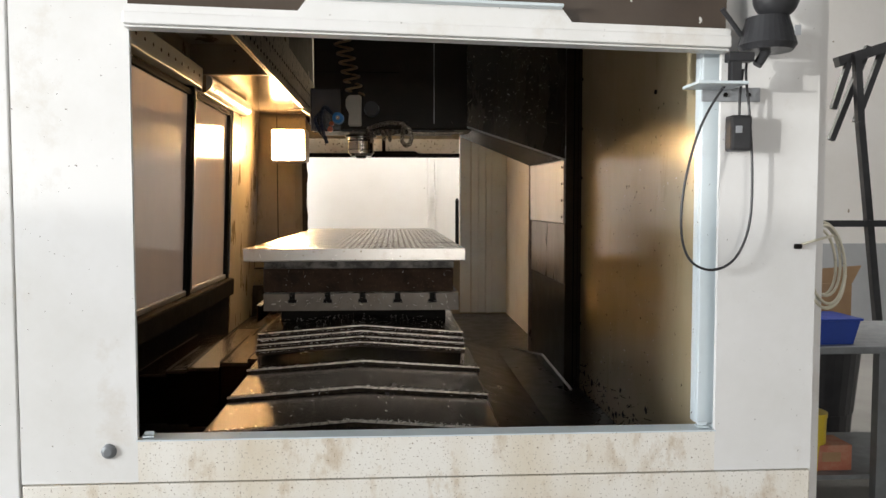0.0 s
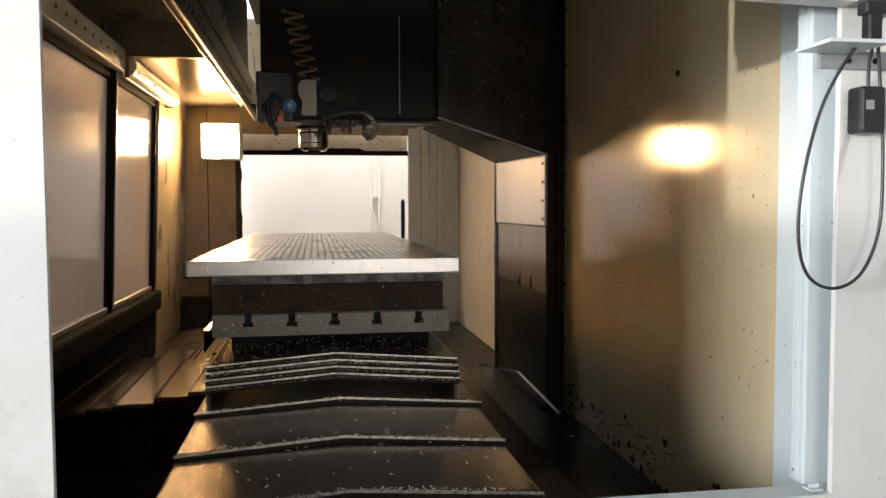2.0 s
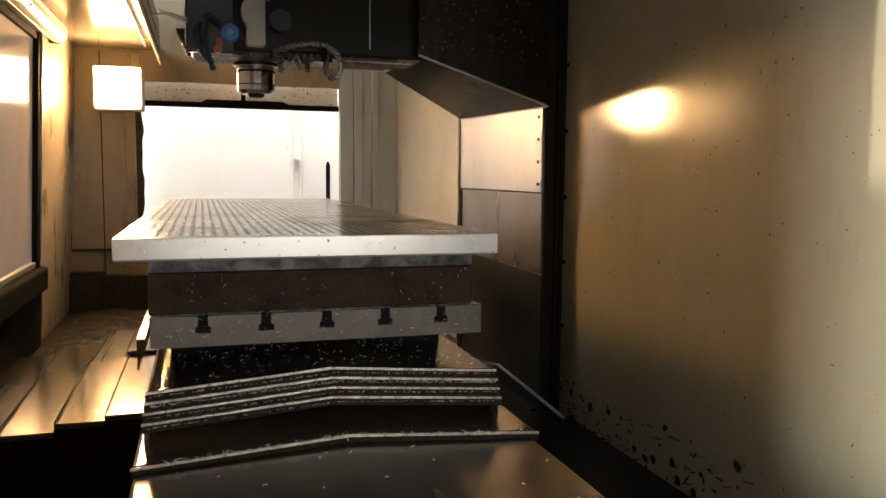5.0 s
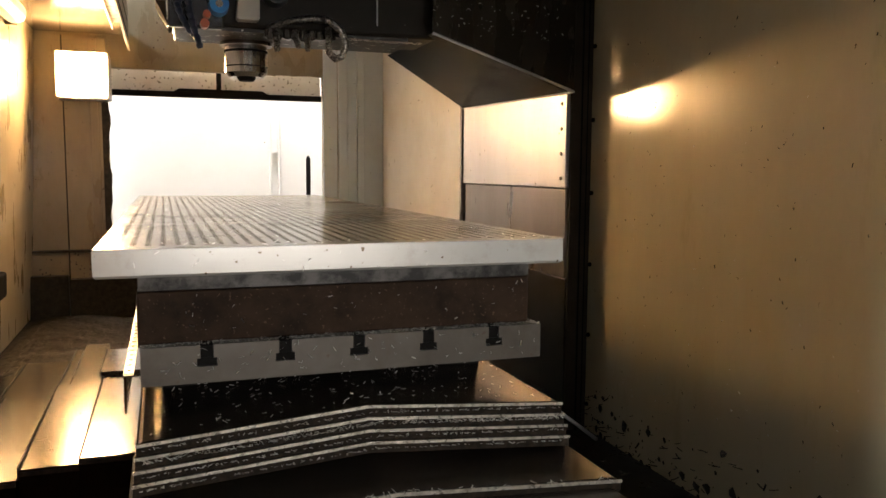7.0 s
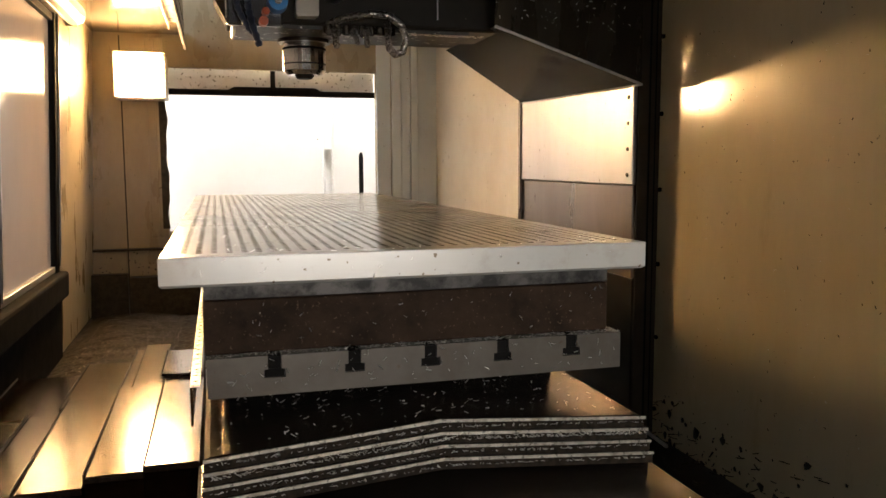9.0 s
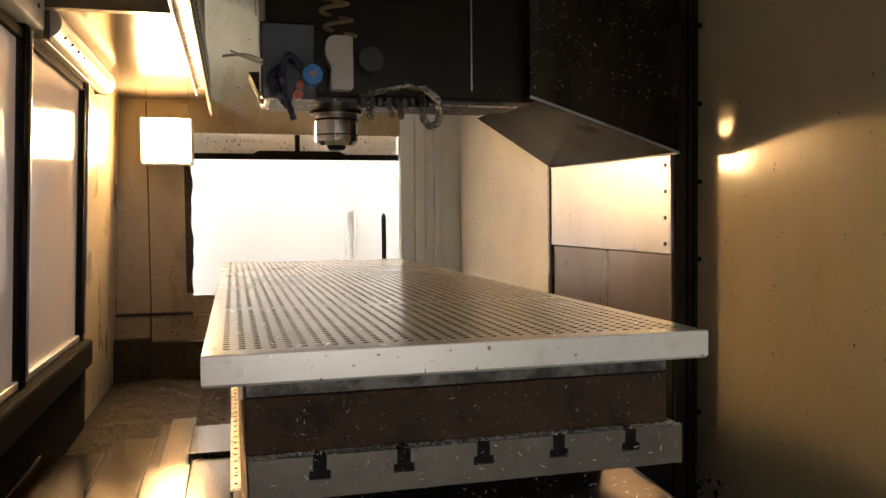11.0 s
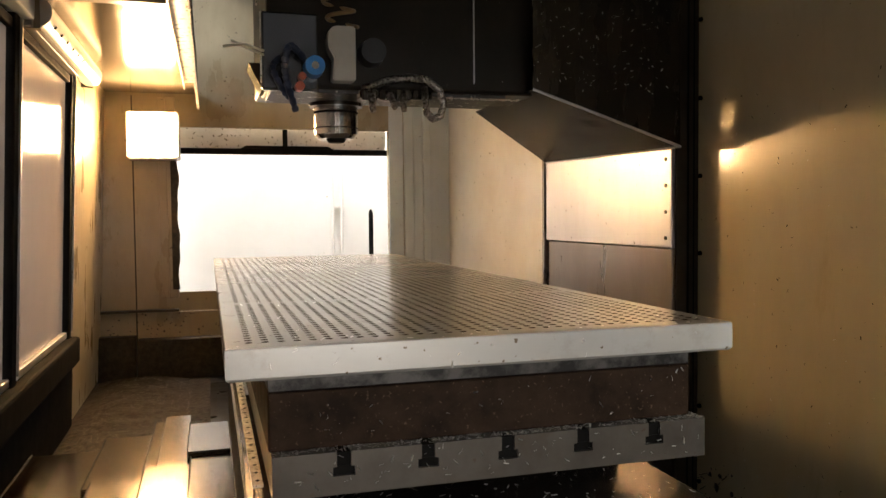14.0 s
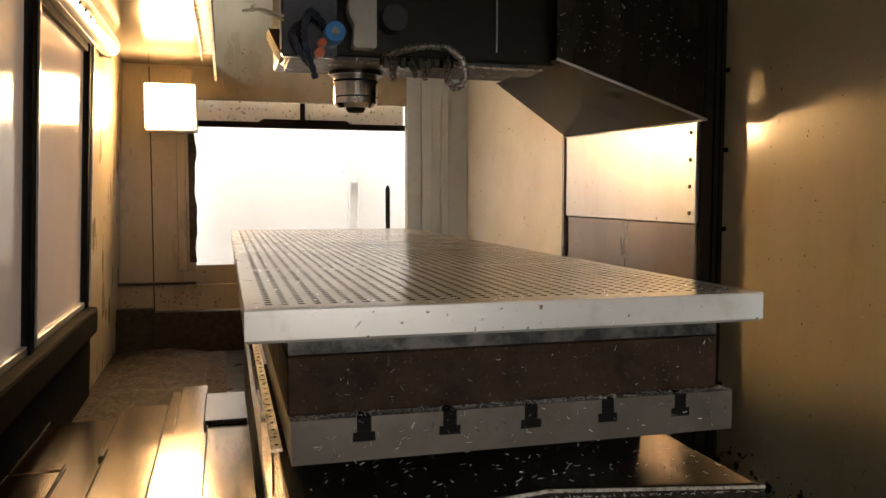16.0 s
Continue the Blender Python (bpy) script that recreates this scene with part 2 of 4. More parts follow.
def cyl(bm, a, b, r, r2=None, seg=20, cap=True):
    a, b = Vector(a), Vector(b)
    d = b - a
    m = Matrix.Translation((a + b) / 2) @ d.to_track_quat("Z", "Y").to_matrix().to_4x4()
    bmesh.ops.create_cone(bm, cap_ends=cap, segments=seg, radius1=r, radius2=r if r2 is None else r2, depth=d.length, matrix=m)
    return bm


def tube(bm, pts, r, seg=8):
    """A round tube along a list of points."""
    pts = [Vector(p) for p in pts]
    rings, up = [], Vector((0.13, 0.21, 0.97))
    for i, p in enumerate(pts):
        d = (pts[min(i + 1, len(pts) - 1)] - pts[max(i - 1, 0)]).normalized()
        u = d.cross(up)
        if u.length < 1e-3:
            u = d.cross(Vector((1, 0, 0)))
        u.normalize()
        w = d.cross(u)
        rings.append([bm.verts.new(p + r * (u * math.cos(2 * math.pi * k / seg) + w * math.sin(2 * math.pi * k / seg))) for k in range(seg)])
    for a, b in zip(rings, rings[1:]):
        for k in range(seg):
            bm.faces.new((a[k], a[(k + 1) % seg], b[(k + 1) % seg], b[k]))
    bm.faces.new(rings[0][::-1])
    bm.faces.new(rings[-1])
    return bm


def prism(bm, outline, axis, a, b):
    """An outline of (u, v) pairs pushed from a to b along an axis: x: (y, z), y: (x, z), z: (x, y)."""
    def at(u, v, w):
        return {"x": (w, u, v), "y": (u, w, v), "z": (u, v, w)}[axis]
    lo = [bm.verts.new(at(u, v, a)) for u, v in outline]
    hi = [bm.verts.new(at(u, v, b)) for u, v in outline]
    bm.faces.new(lo)
    bm.faces.new(hi[::-1])
    k = len(outline)
    for i in range(k):
        bm.faces.new((lo[i], hi[i], hi[(i + 1) % k], lo[(i + 1) % k]))
    bmesh.ops.recalc_face_normals(bm, faces=bm.faces[:])
    return bm


def smooth_path(pts, n=6):
    pts = [Vector(p) for p in pts]
    out = []
    for i in range(len(pts) - 1):
        p0, p1, p2, p3 = pts[max(i - 1, 0)], pts[i], pts[i + 1], pts[min(i + 2, len(pts) - 1)]
        for k in range(n):
            t = k / n
            out.append(0.5 * ((2 * p1) + (p2 - p0) * t + (2 * p0 - 5 * p1 + 4 * p2 - p3) * t * t + (3 * p1 - p0 - 3 * p2 + p3) * t ** 3))
    return out + [pts[-1]]


def part(name, bm, material, parent=None, label="", smooth=False):
    """Links a bmesh as one mesh object under a thing or a part."""
    me = bpy.data.meshes.new(name)
    bm.to_mesh(me)
    bm.free()
    if smooth:
        for f in me.polygons:
            f.use_smooth = True
    me.materials.append(M[material])
    ob = new(name, me)
    if parent:
        ob.parent = parent
    if label:
        ob["label"] = label
    return ob


def thing(name, label, category, place=(0, 0, 0), group="", kind=""):
    ob = new(name)
    ob.empty_display_size = 0.05
    ob.location = place
    return tagged(ob, label, category, group, kind)


def studs(name, parent, points, toward, r, h, material, label=""):
    """Small round heads, each a part of its own on one shared mesh."""
    bm = bmesh.new()
    cyl(bm, (0, 0, 0), Vector(toward) * h, r, seg=10)
    me = bpy.data.meshes.new(name)
    bm.to_mesh(me)
    bm.free()
    me.materials.append(M[material])
    for p in points:
        ob = new(name, me)
        ob.parent = parent
        ob.matrix_parent_inverse = parent.matrix_basis.inverted()
        ob.location = p
        if label:
            ob["label"] = label


def B():
    return bmesh.new()


def boxes(*rows, bevel=0.0):
    bm = B()
    for r in rows:
        box(bm, *r, bevel=bevel)
    return bm


def setting(name, bm, material, label="", category=""):
    return tagged(part(name, bm, material), label, category, "", "structure")


# ---- workshop shell ----
setting("floor", boxes((-7, 7, -6, 7.2, -0.1, 0.0)), "concrete", "grey worn concrete workshop floor", "floor")
setting("wall_north", boxes((-7, 7, 7.2, 7.4, 0, 4.2)), "plaster", "white plastered workshop wall behind the machine", "wall")
setting("wainscot", boxes((1.05, 7, 7.18, 7.2, 0, 0.97)), "wainscot", "grey painted lower wall", "wall")
setting("wall_south", boxes((-7, 7, -6.2, -6, 0, 4.2)), "wainscot", "grey painted workshop wall", "wall")
setting("wall_west", boxes((-7.2, -7, -6.2, -3.8, 0, 4.2), (-7.2, -7, -0.2, 7.4, 0, 4.2), (-7.2, -7, -3.8, -0.2, 0, 1.43), (-7.2, -7, -3.8, -0.2, 3.2, 4.2)), "wainscot", "grey painted workshop wall with a window opening", "wall")
setting("wall_east", boxes((7, 7.2, -6.2, 7.4, 0, 4.2)), "wainscot", "grey painted workshop wall", "wall")
setting("ceiling", boxes((-7.2, 7.2, -6.2, 7.4, 4.2, 4.3)), "wainscot", "grey workshop ceiling", "ceiling")

# ---- machine enclosure ----
OX0, OX1, OZ0, OZ1, NY = -0.514, 0.729, 0.845, 2.40, 1.552
w = tagged(part("wall_near", boxes((-0.753, OX0, NY, NY + 0.012, 0.754, 2.7), (OX1, 0.948, NY, NY + 0.012, 0.754, 2.7), (OX0, OX1, NY, NY + 0.045, OZ1, 2.7)), "outer"),
           "grubby white painted machine side with a door opening", "wall", "", "structure")
part("panel", boxes((OX0, OX1, NY, NY + 0.045, 0.754, OZ0 - 0.004)), "sill", w, "rust-stained white strip below the opening")
part("sill_edge", boxes((OX0 - 0.002, OX1 + 0.002, NY - 0.002, NY + 0.05, OZ0 - 0.0035, OZ0 - 0.0005)), "bluegrey", w, "bare bright sheet edge")
part("panel", boxes((-0.753, 0.948, NY, NY + 0.045, 0.12, 0.750), bevel=0.003), "sill", w)
part("panel", boxes((-2.3, -0.757, NY - 0.001, NY + 0.044, 0.12, 2.7), bevel=0.003), "outer", w)
part("panel", boxes((0.953, 0.99, NY + 0.047, 3.6, 0.12, 2.7)), "outer", w)
setting("wall_right", boxes((0.925, 0.951, 1.60, 3.645, 0.25, 2.66)), "inner", "cream painted oily inner side wall of the machine", "wall")
setting("wall_right_far", boxes((0.945, 0.975, 4.61, 6.316, 0.25, 2.66)), "farwhite", "splashed white inner wall behind the column", "wall")
setting("ceiling_machine", boxes((-0.54, 1.0, 1.60, 6.33, 2.66, 2.70)), "black", "dark machine ceiling", "ceiling")
setting("ceiling_side", boxes((-1.25, -0.54, 1.60, 4.3, 2.20, 2.24)), "beige", "brownish sheet ceiling along the front", "ceiling")
setting("ceiling_sheet", boxes((-1.2, -0.55, 4.30, 6.316, 2.055, 2.07)), "ceilmetal", "glossy speckled sheet metal ceiling over the lamp", "ceiling")
setting("ceiling_beam", boxes((-1.18, -0.55, 4.26, 4.30, 2.04, 2.20)), "beige", "folded sheet edge of the ceiling", "beam")
# added to block light through the ceiling slit; left open beyond y 5.70
setting("ceiling_slit_block", boxes((-0.575, -0.552, 1.60, 4.298, 2.242, 2.658), (-0.575, -0.552, 4.302, 5.70, 2.073, 2.658)), "black", "dark upright sheet added to close the slit between the two ceiling heights", "ceiling")
setting("machine_floor", boxes((-1.25, 1.0, 1.60, 6.33, 0.40, 0.45)), "dark", "dark oily chip tray", "floor")

# far wall with its opening
FY = 6.318
fw = setting("wall_far", boxes((-1.25, -0.668, FY, FY + 0.04, 0.82, 2.7), (0.562, 1.0, FY, FY + 0.04, 0.3, 2.7), (-0.668, 0.562, FY, FY + 0.04, 1.87, 2.7), (-0.668, 0.562, FY, FY + 0.04, 0.3, 0.93)), "beige",
             "oily beige inner end wall of the machine with an opening", "wall")
wavy = [(-0.70, 0.95)] + [(-0.662 + 0.006 * math.sin(z * 17) + 0.004 * math.sin(z * 41), z) for z in [0.95 + 0.04 * k for k in range(19)]] + [(-0.70, 1.68)]
part("flap", prism(B(), wavy, "y", FY - 0.045, FY - 0.038), "grime", fw, "wavy dark rubber flap")
part("seam", boxes((-0.903, -0.896, FY - 0.004, FY - 0.001, 0.84, 2.04)), "grime", fw, "dark joint")
part("post", boxes((-0.765, -0.72, FY - 0.02, FY - 0.001, 0.90, 2.03), bevel=0.004), "beige", fw)
part("post", boxes((-0.72, -0.669, FY - 0.035, FY - 0.001, 0.90, 2.03), bevel=0.006), "beige", fw)
part("backing", boxes((-1.2, -0.3, FY - 0.010, FY - 0.0015, 0.45, 0.823)), "grime", fw)
part("ledge", boxes((-1.2, -0.67, FY - 0.05, FY - 0.002, 0.825, 0.838)), "grime", fw, "dirty ledge")
part("panel", boxes((-1.2, -0.903, FY - 0.03, FY - 0.002, 0.62, 0.822), (-0.895, -0.3, FY - 0.03, FY - 0.002, 0.62, 0.822), bevel=0.004), "beige", fw)
part("panel", boxes((-1.2, -0.90, FY - 0.10, FY - 0.032, 0.45, 0.70), (-0.893, -0.3, FY - 0.12, FY - 0.034, 0.45, 0.68), bevel=0.006), "grime", fw, "chip-splashed lower panel")
for x0, x1, d in ((0.564, 0.652, 0.012), (0.656, 0.712, 0.03), (0.714, 0.772, 0.022), (0.774, 0.816, 0.04), (0.818, 0.942, 0.028)):
    part("post", boxes((x0, x1, FY - d, FY - 0.001, 0.46, 2.64), bevel=0.004), "bluegrey", fw, "blue-grey painted door post")
dr = thing("door_2", "grey bar of the raised far side door with a splashed pane", "door", (0, FY + 0.07, 1.712), kind="structure")
part("bar", boxes((-0.72, 0.63, -0.02, 0.02, 0.012, 0.045), bevel=0.004), "rubber", dr, "dark bar")
bm = prism(B(), [(-0.31, 0.045), (-0.28, 0.062), (0.20, 0.062), (0.23, 0.045)], "y", -0.03, 0.02)
part("handle", bm, "rubber", dr)
part("stay", boxes((-0.066, -0.038, -0.01, 0.01, 0.06, 0.165)), "rubber", dr)
part("pane", boxes((-0.668, 0.562, 0.022, 0.028, 0.045, 0.165)), "speckpane", dr)

# left wall: leaning front doors with milky panes
LW = Matrix.Translation((-1.083, 0, 0.880)) @ Matrix.Rotation(radians(2.3), 4, "Y") @ Matrix.Diagonal((1, 1, 1.038, 1))


def leaning(ob):
    ob.matrix_world = LW
    return ob


lw = leaning(tagged(part("wall_left", boxes((-0.05, -0.03, 1.6, 6.316, -0.4, -0.11), (-0.03, 0.0, 5.25, 6.316, -0.4, 1.3), (-0.05, -0.03, 1.6, 5.25, 1.02, 1.7)), "beige"),
                    "leaning front wall with a row of windows", "wall", "", "structure"))
MUL = (2.98, 4.19, 5.19)
for i, y in enumerate(MUL):
    ob = part("mullion", boxes((-0.03, 0.012, y - 0.032, y + 0.032, -0.10, 1.08), bevel=0.005), "rubber", lw, "black window post")
    part("trim", boxes((0.013, 0.02, y + 0.020, y + 0.032, 0.0, 1.04)), "steel", ob, "thin bright trim")
for name, y0, y1 in (("window_1", 1.66, 2.945), ("window_2", 3.015, 4.155), ("window_3", 4.225, 5.155)):
    wn = tagged(part(name, boxes((-0.018, -0.012, y0 + 0.004, y1 - 0.004, 0.004, 1.0)), "pane"), "milky scratched polycarbonate window in a black frame", "window", "windows of the front doors", "structure")
    wn.matrix_world = LW
    part("frame_bottom", boxes((-0.03, 0.006, y0, y1, -0.022, 0.003), bevel=0.003), "steel", wn, "bare metal lower frame")
    part("frame_top", boxes((-0.03, 0.006, y0, y1, 1.001, 1.03), bevel=0.003), "rubber", wn)
part("sill_rail", boxes((-0.03, 0.045, 1.6, 5.25, -0.135, -0.026), bevel=0.012), "rubber", lw, "black rail under the windows")
part("kick_panel", boxes((-0.03, 0.015, 1.6, 5.25, -0.4, -0.14)), "rubber", lw, "black oily lower panel")
tb = part("top_beam", boxes((-0.02, 0.045, 1.6, 4.25, 1.045, 1.15), bevel=0.006), "bluegrey", lw, "perforated folded beam over the windows")
studs("hole", tb, [LW @ Vector((0.0455, 1.75 + 0.115 * k, 1.10)) for k in range(22)], (1, 0, 0), 0.008, 0.002, "slot")
for o in tb.children:
    o.matrix_parent_inverse = (lw.matrix_basis).inverted()
part("top_trim", boxes((-0.02, 0.03, 4.28, 5.20, 1.035, 1.06), bevel=0.003), "steel", lw)

# column, jamb and gap of the right side
setting("jamb", boxes((0.885, 0.923, 1.60, 1.98, 0.25, 2.66), (0.706, 0.884, 1.598, 1.612, 0.845, 2.66), (0.706, 0.716, 1.613, 1.64, 0.845, 2.66), bevel=0.003), "bluegrey", "pale blue-grey folded jamb of the opening", "frame")
studs("bolt", bpy.data.objects["jamb"], [(0.884, 1.866, z) for z in (0.679, 0.887, 1.095, 1.303, 1.511, 1.719)], (-1, 0, 0), 0.008, 0.008, "greysteel")
studs("bolt", bpy.data.objects["wall_right"], [(0.9245, 3.625, 0.537 + 0.2325 * k) for k in range(9)], (-1, 0, 0), 0.007, 0.006, "slot")
studs("plug", bpy.data.objects["wall_right"], [(0.9245, 2.564, 1.725)], (-1, 0, 0), 0.008, 0.005, "slot")

col = thing("machine_column", "dark machine column with stacked stainless way covers", "column", (0.82, 4.03, 0.45))


def rel(ob):
    """Keeps world coordinates for a part of a placed thing."""
    ob.matrix_parent_inverse = ob.parent.matrix_basis.inverted()
    return ob


rel(part("body", boxes((0.863, 0.944, 3.65, 4.60, 0.45, 2.65)), "black", col))
rel(part("gap_strip", boxes((0.850, 0.924, 3.638, 3.647, 0.45, 2.65)), "mattebrown", col, "dark brown edge strip"))
rel(part("edge_groove", boxes((0.884, 0.889, 3.634, 3.637, 0.45, 2.65), (0.905, 0.908, 3.634, 3.637, 0.45, 2.65)), "slot", col, "dark groove lines"))
rel(part("way_cover", boxes((0.840, 0.860, 3.652, 4.585, 1.249, 1.62), bevel=0.003), "steel", col, "bright stainless way cover"))
rel(part("way_cover", boxes((0.847, 0.861, 3.66, 4.575, 0.955, 1.247), bevel=0.003), "steelbrown", col, "brown oily way cover"))
rel(part("way_cover", boxes((0.852, 0.862, 3.66, 4.575, 0.45, 0.953), bevel=0.003), "black", col))
rel(part("edge", boxes((0.834, 0.862, 4.588, 4.606, 0.45, 1.60)), "steelbrown", col))
studs("screw", col, [(0.8395, 3.68, z) for z in (1.28, 1.36, 1.44, 1.52)], (-1, 0, 0), 0.006, 0.004, "grime")

# ---- spindle head ----
HX, HY = -0.09, 3.877
HD = Vector((-0.045, 0.0, 0.022))
head = thing("spindle_head", "black oily milling spindle head with a sloping sheet cover", "spindle head", (HX, HY, 1.60))


def hp(name, bm, material, label="", smooth=False):
    ob = rel(part(name, bm, material, head, label, smooth))
    if name not in ("sloping_sheet", "side_sheet", "sheet_rim"):
        ob.location = HD
    return ob


hp("casting", boxes((-0.30, 0.80, 3.66, 3.90, 1.672, 2.62), bevel=0.01), "black")
hp("rear_casting", boxes((-0.29, 0.79, 3.895, 4.42, 1.735, 2.61), bevel=0.01), "black")
hp("front_face", boxes((-0.315, -0.17, 3.635, 3.659, 1.66, 1.86), bevel=0.006), "satin", "satin steel cover plate")
hp("nose_plate", prism(B(), [(-0.345, 1.735), (-0.312, 1.668), (-0.302, 1.668), (-0.302, 1.735)], "y", 3.68, 3.80), "mattebrown", "brown sloping corner sheet")
hp("underside", boxes((-0.29, 0.36, 3.67, 3.89, 1.662, 1.6715)), "headbottom", "chip-caked pale underside")
hp("flange", cyl(B(), (HX, HY, 1.67), (HX, HY, 1.652), 0.078, seg=32), "headface", smooth=False)
bm = cyl(B(), (HX, HY, 1.655), (HX, HY, 1.572), 0.063, seg=32)
cyl(bm, (HX, HY, 1.572), (HX, HY, 1.559), 0.061, 0.050, seg=32)
hp("spindle_nose", bm, "chrome", "polished steel spindle nose")
bm = cyl(B(), (HX, HY, 1.638), (HX, HY, 1.632), 0.0645, seg=32)
cyl(bm, (HX, HY, 1.592), (HX, HY, 1.589), 0.0638, seg=32)
hp("ring", bm, "slot", "dark groove rings")
hp("tool_taper", cyl(B(), (HX, HY, 1.560), (HX, HY, 1.549), 0.03, 0.022, seg=20), "slot")
SHEET_LEFT = 0.50
# sloping sheet between the casting and the column cover
bm = B()
grid = []
for i in range(33):
    u = i / 32
    row = []
    for j in range(49):
        v = j / 48
        x, y = 0.37 + 0.465 * u + 0.004 * u * v, 3.60 + (SHEET_LEFT + (0.985 - SHEET_LEFT) * u) * v
        dent = 0.006 * math.exp(-((x - 0.60) / 0.022) ** 2 - ((y - 3.70) / 0.035) ** 2) + 0.004 * math.exp(-((x - 0.66) / 0.05) ** 2 - ((y - 3.88) / 0.09) ** 2)
        row.append(bm.verts.new((x, y, 1.703 - 0.150 * u + 0.016 * u * v + dent)))
    grid.append(row)
for i in range(32):
    for j in range(48):
        bm.faces.new((grid[i][j], grid[i + 1][j], grid[i + 1][j + 1], grid[i][j + 1])).smooth = True
bmesh.ops.solidify(bm, geom=bm.faces[:], thickness=0.004)
bmesh.ops.recalc_face_normals(bm, faces=bm.faces[:])
hp("sloping_sheet", bm, "sheet", "blue-black sloping sheet, slightly dented")
bm = prism(B(), [(0.37, 1.707), (0.835, 1.557), (0.835, 2.62), (0.37, 2.62)], "y", 3.598, 3.602)
hp("side_sheet", bm, "headface", "dark side sheet with scattered chips")
hp("sheet_rim", tube(B(), [(0.37, 3.598, 1.702), (0.60, 3.597, 1.628), (0.835, 3.598, 1.551), (0.838, 4.0, 1.558), (0.839, 4.585, 1.567)], 0.004, 6), "steel", "bare folded rim")
# moulded housing with rounded shoulder
out = [(-0.078, 1.685), (-0.078, 1.825), (-0.131, 1.825), (-0.144, 1.817), (-0.150, 1.80), (-0.150, 1.775), (-0.144, 1.757), (-0.134, 1.745), (-0.138, 1.70), (-0.138, 1.685)]
bm = prism(B(), out, "y", 3.60, 3.655)
bmesh.ops.bevel(bm, geom=bm.edges[:], offset=0.004, segments=2, affect="EDGES")
hp("sensor_housing", bm, "castgrey", "grey-beige moulded housing")
bm = B()
cyl(bm, (-0.185, 3.632, 1.718), (-0.185, 3.585, 1.718), 0.027, 0.025, seg=28)
kn = hp("knob", bm, "blue", "blue plastic valve knob")
rel_in = cyl(B(), (-0.185, 3.5855, 1.718), (-0.185, 3.583, 1.718), 0.010, seg=16)
ob = part("knob_screw", rel_in, "chrome", kn)
for x, z, r in ((-0.222, 1.668, 0.012), (-0.216, 1.693, 0.010)):
    hp("fitting", cyl(B(), (x, 3.634, z), (x, 3.60, z), r, seg=14), "red", "orange-red hose fitting")


def segmented(name, pts, r):
    """A jointed hose: one tube that swells at every joint."""
    pts = smooth_path(pts, 14)
    bm, rings, seg = B(), [], 10
    for i, p in enumerate(pts):
        d = (pts[min(i + 1, len(pts) - 1)] - pts[max(i - 1, 0)]).normalized()
        u = d.cross(Vector((0.1, 1, 0.2))).normalized()
        v = d.cross(u)
        q = r * (0.70, 1.0, 0.95, 0.85)[i % 4]
        rings.append([bm.verts.new(p + q * (u * math.cos(2 * math.pi * k / seg) + v * math.sin(2 * math.pi * k / seg))) for k in range(seg)])
    for a, b in zip(rings, rings[1:]):
        for k in range(seg):
            bm.faces.new((a[k], a[(k + 1) % seg], b[(k + 1) % seg], b[k]))
    bm.faces.new(rings[0][::-1])
    bm.faces.new(rings[-1])
    return hp(name, bm, "navy", "segmented blue-black coolant hose")


segmented("coolant_hose", [(-0.20, 3.62, 1.73), (-0.245, 3.59, 1.765), (-0.262, 3.58, 1.72), (-0.255, 3.58, 1.665), (-0.235, 3.59, 1.60)], 0.010)
segmented("coolant_hose", [(-0.27, 3.62, 1.74), (-0.29, 3.60, 1.71), (-0.265, 3.59, 1.65), (-0.238, 3.60, 1.625)], 0.009)
# the lamp-lit left edge, drawn as pale strips
hp("lit_edge", boxes((-0.318, -0.314, 3.64, 3.652, 1.68, 1.86), (-0.326, -0.322, 3.66, 3.67, 1.88, 1.94)), "lip", "bright strip along the edge")
# whiskers of wire at the corner
bm = B()
tube(bm, [(-0.31, 3.62, 1.755), (-0.36, 3.60, 1.765), (-0.41, 3.60, 1.757)], 0.0035, 6)
tube(bm, [(-0.31, 3.62, 1.745), (-0.35, 3.61, 1.757), (-0.39, 3.61, 1.775)], 0.003, 6)
hp("wire", bm, "wire", "stiff pale wires")
hp("side_motor", cyl(B(), (-0.03, 3.655, 1.765), (-0.03, 3.60, 1.765), 0.036, 0.033, seg=28), "plastic", "round black motor cap")
hp("casting_seam", boxes((0.262, 0.265, 3.655, 3.661, 1.70, 2.1)), "steel", "thin bright seam")
hp("worn_streak", boxes((-0.30, 0.10, 3.656, 3.6605, 1.936, 1.939)), "slot")
# coiled air hose
pts = []
for k in range(150):
    a = k / 149
    ang = 2 * math.pi * 6.5 * a
    c = Vector((-0.105, 3.63, 1.83)).lerp(Vector((-0.17, 3.62, 2.10)), a)
    pts.append(c + Vector((0.038 * math.cos(ang), 0.038 * math.sin(ang), 0.006 * math.sin(ang))))
hp("coiled_hose", tube(B(), pts, 0.0055, 6), "spring", "tan coiled air hose", True)
# braided coolant pipe with its loop and fittings
pts = [(-0.05, 3.66, 1.675), (0.0, 3.63, 1.69), (0.06, 3.61, 1.70), (0.11, 3.60, 1.695), (0.145, 3.60, 1.67), (0.158, 3.60, 1.635), (0.148, 3.60, 1.60), (0.128, 3.605, 1.592), (0.112, 3.61, 1.61), (0.112, 3.62, 1.65), (0.12, 3.66, 1.69)]
fine = []
for a, b in zip(pts, pts[1:]):
    for k in range(4):
        fine.append(Vector(a).lerp(Vector(b), k / 4))
hp("braided_hose", tube(B(), fine, 0.010, 10), "braid", "shiny braided coolant hose", True)
hp("nozzle_block", boxes((-0.06, 0.14, 3.650, 3.69, 1.650, 1.671), bevel=0.004), "headface", "dark coolant nozzle block")
rnd = random.Random(4)
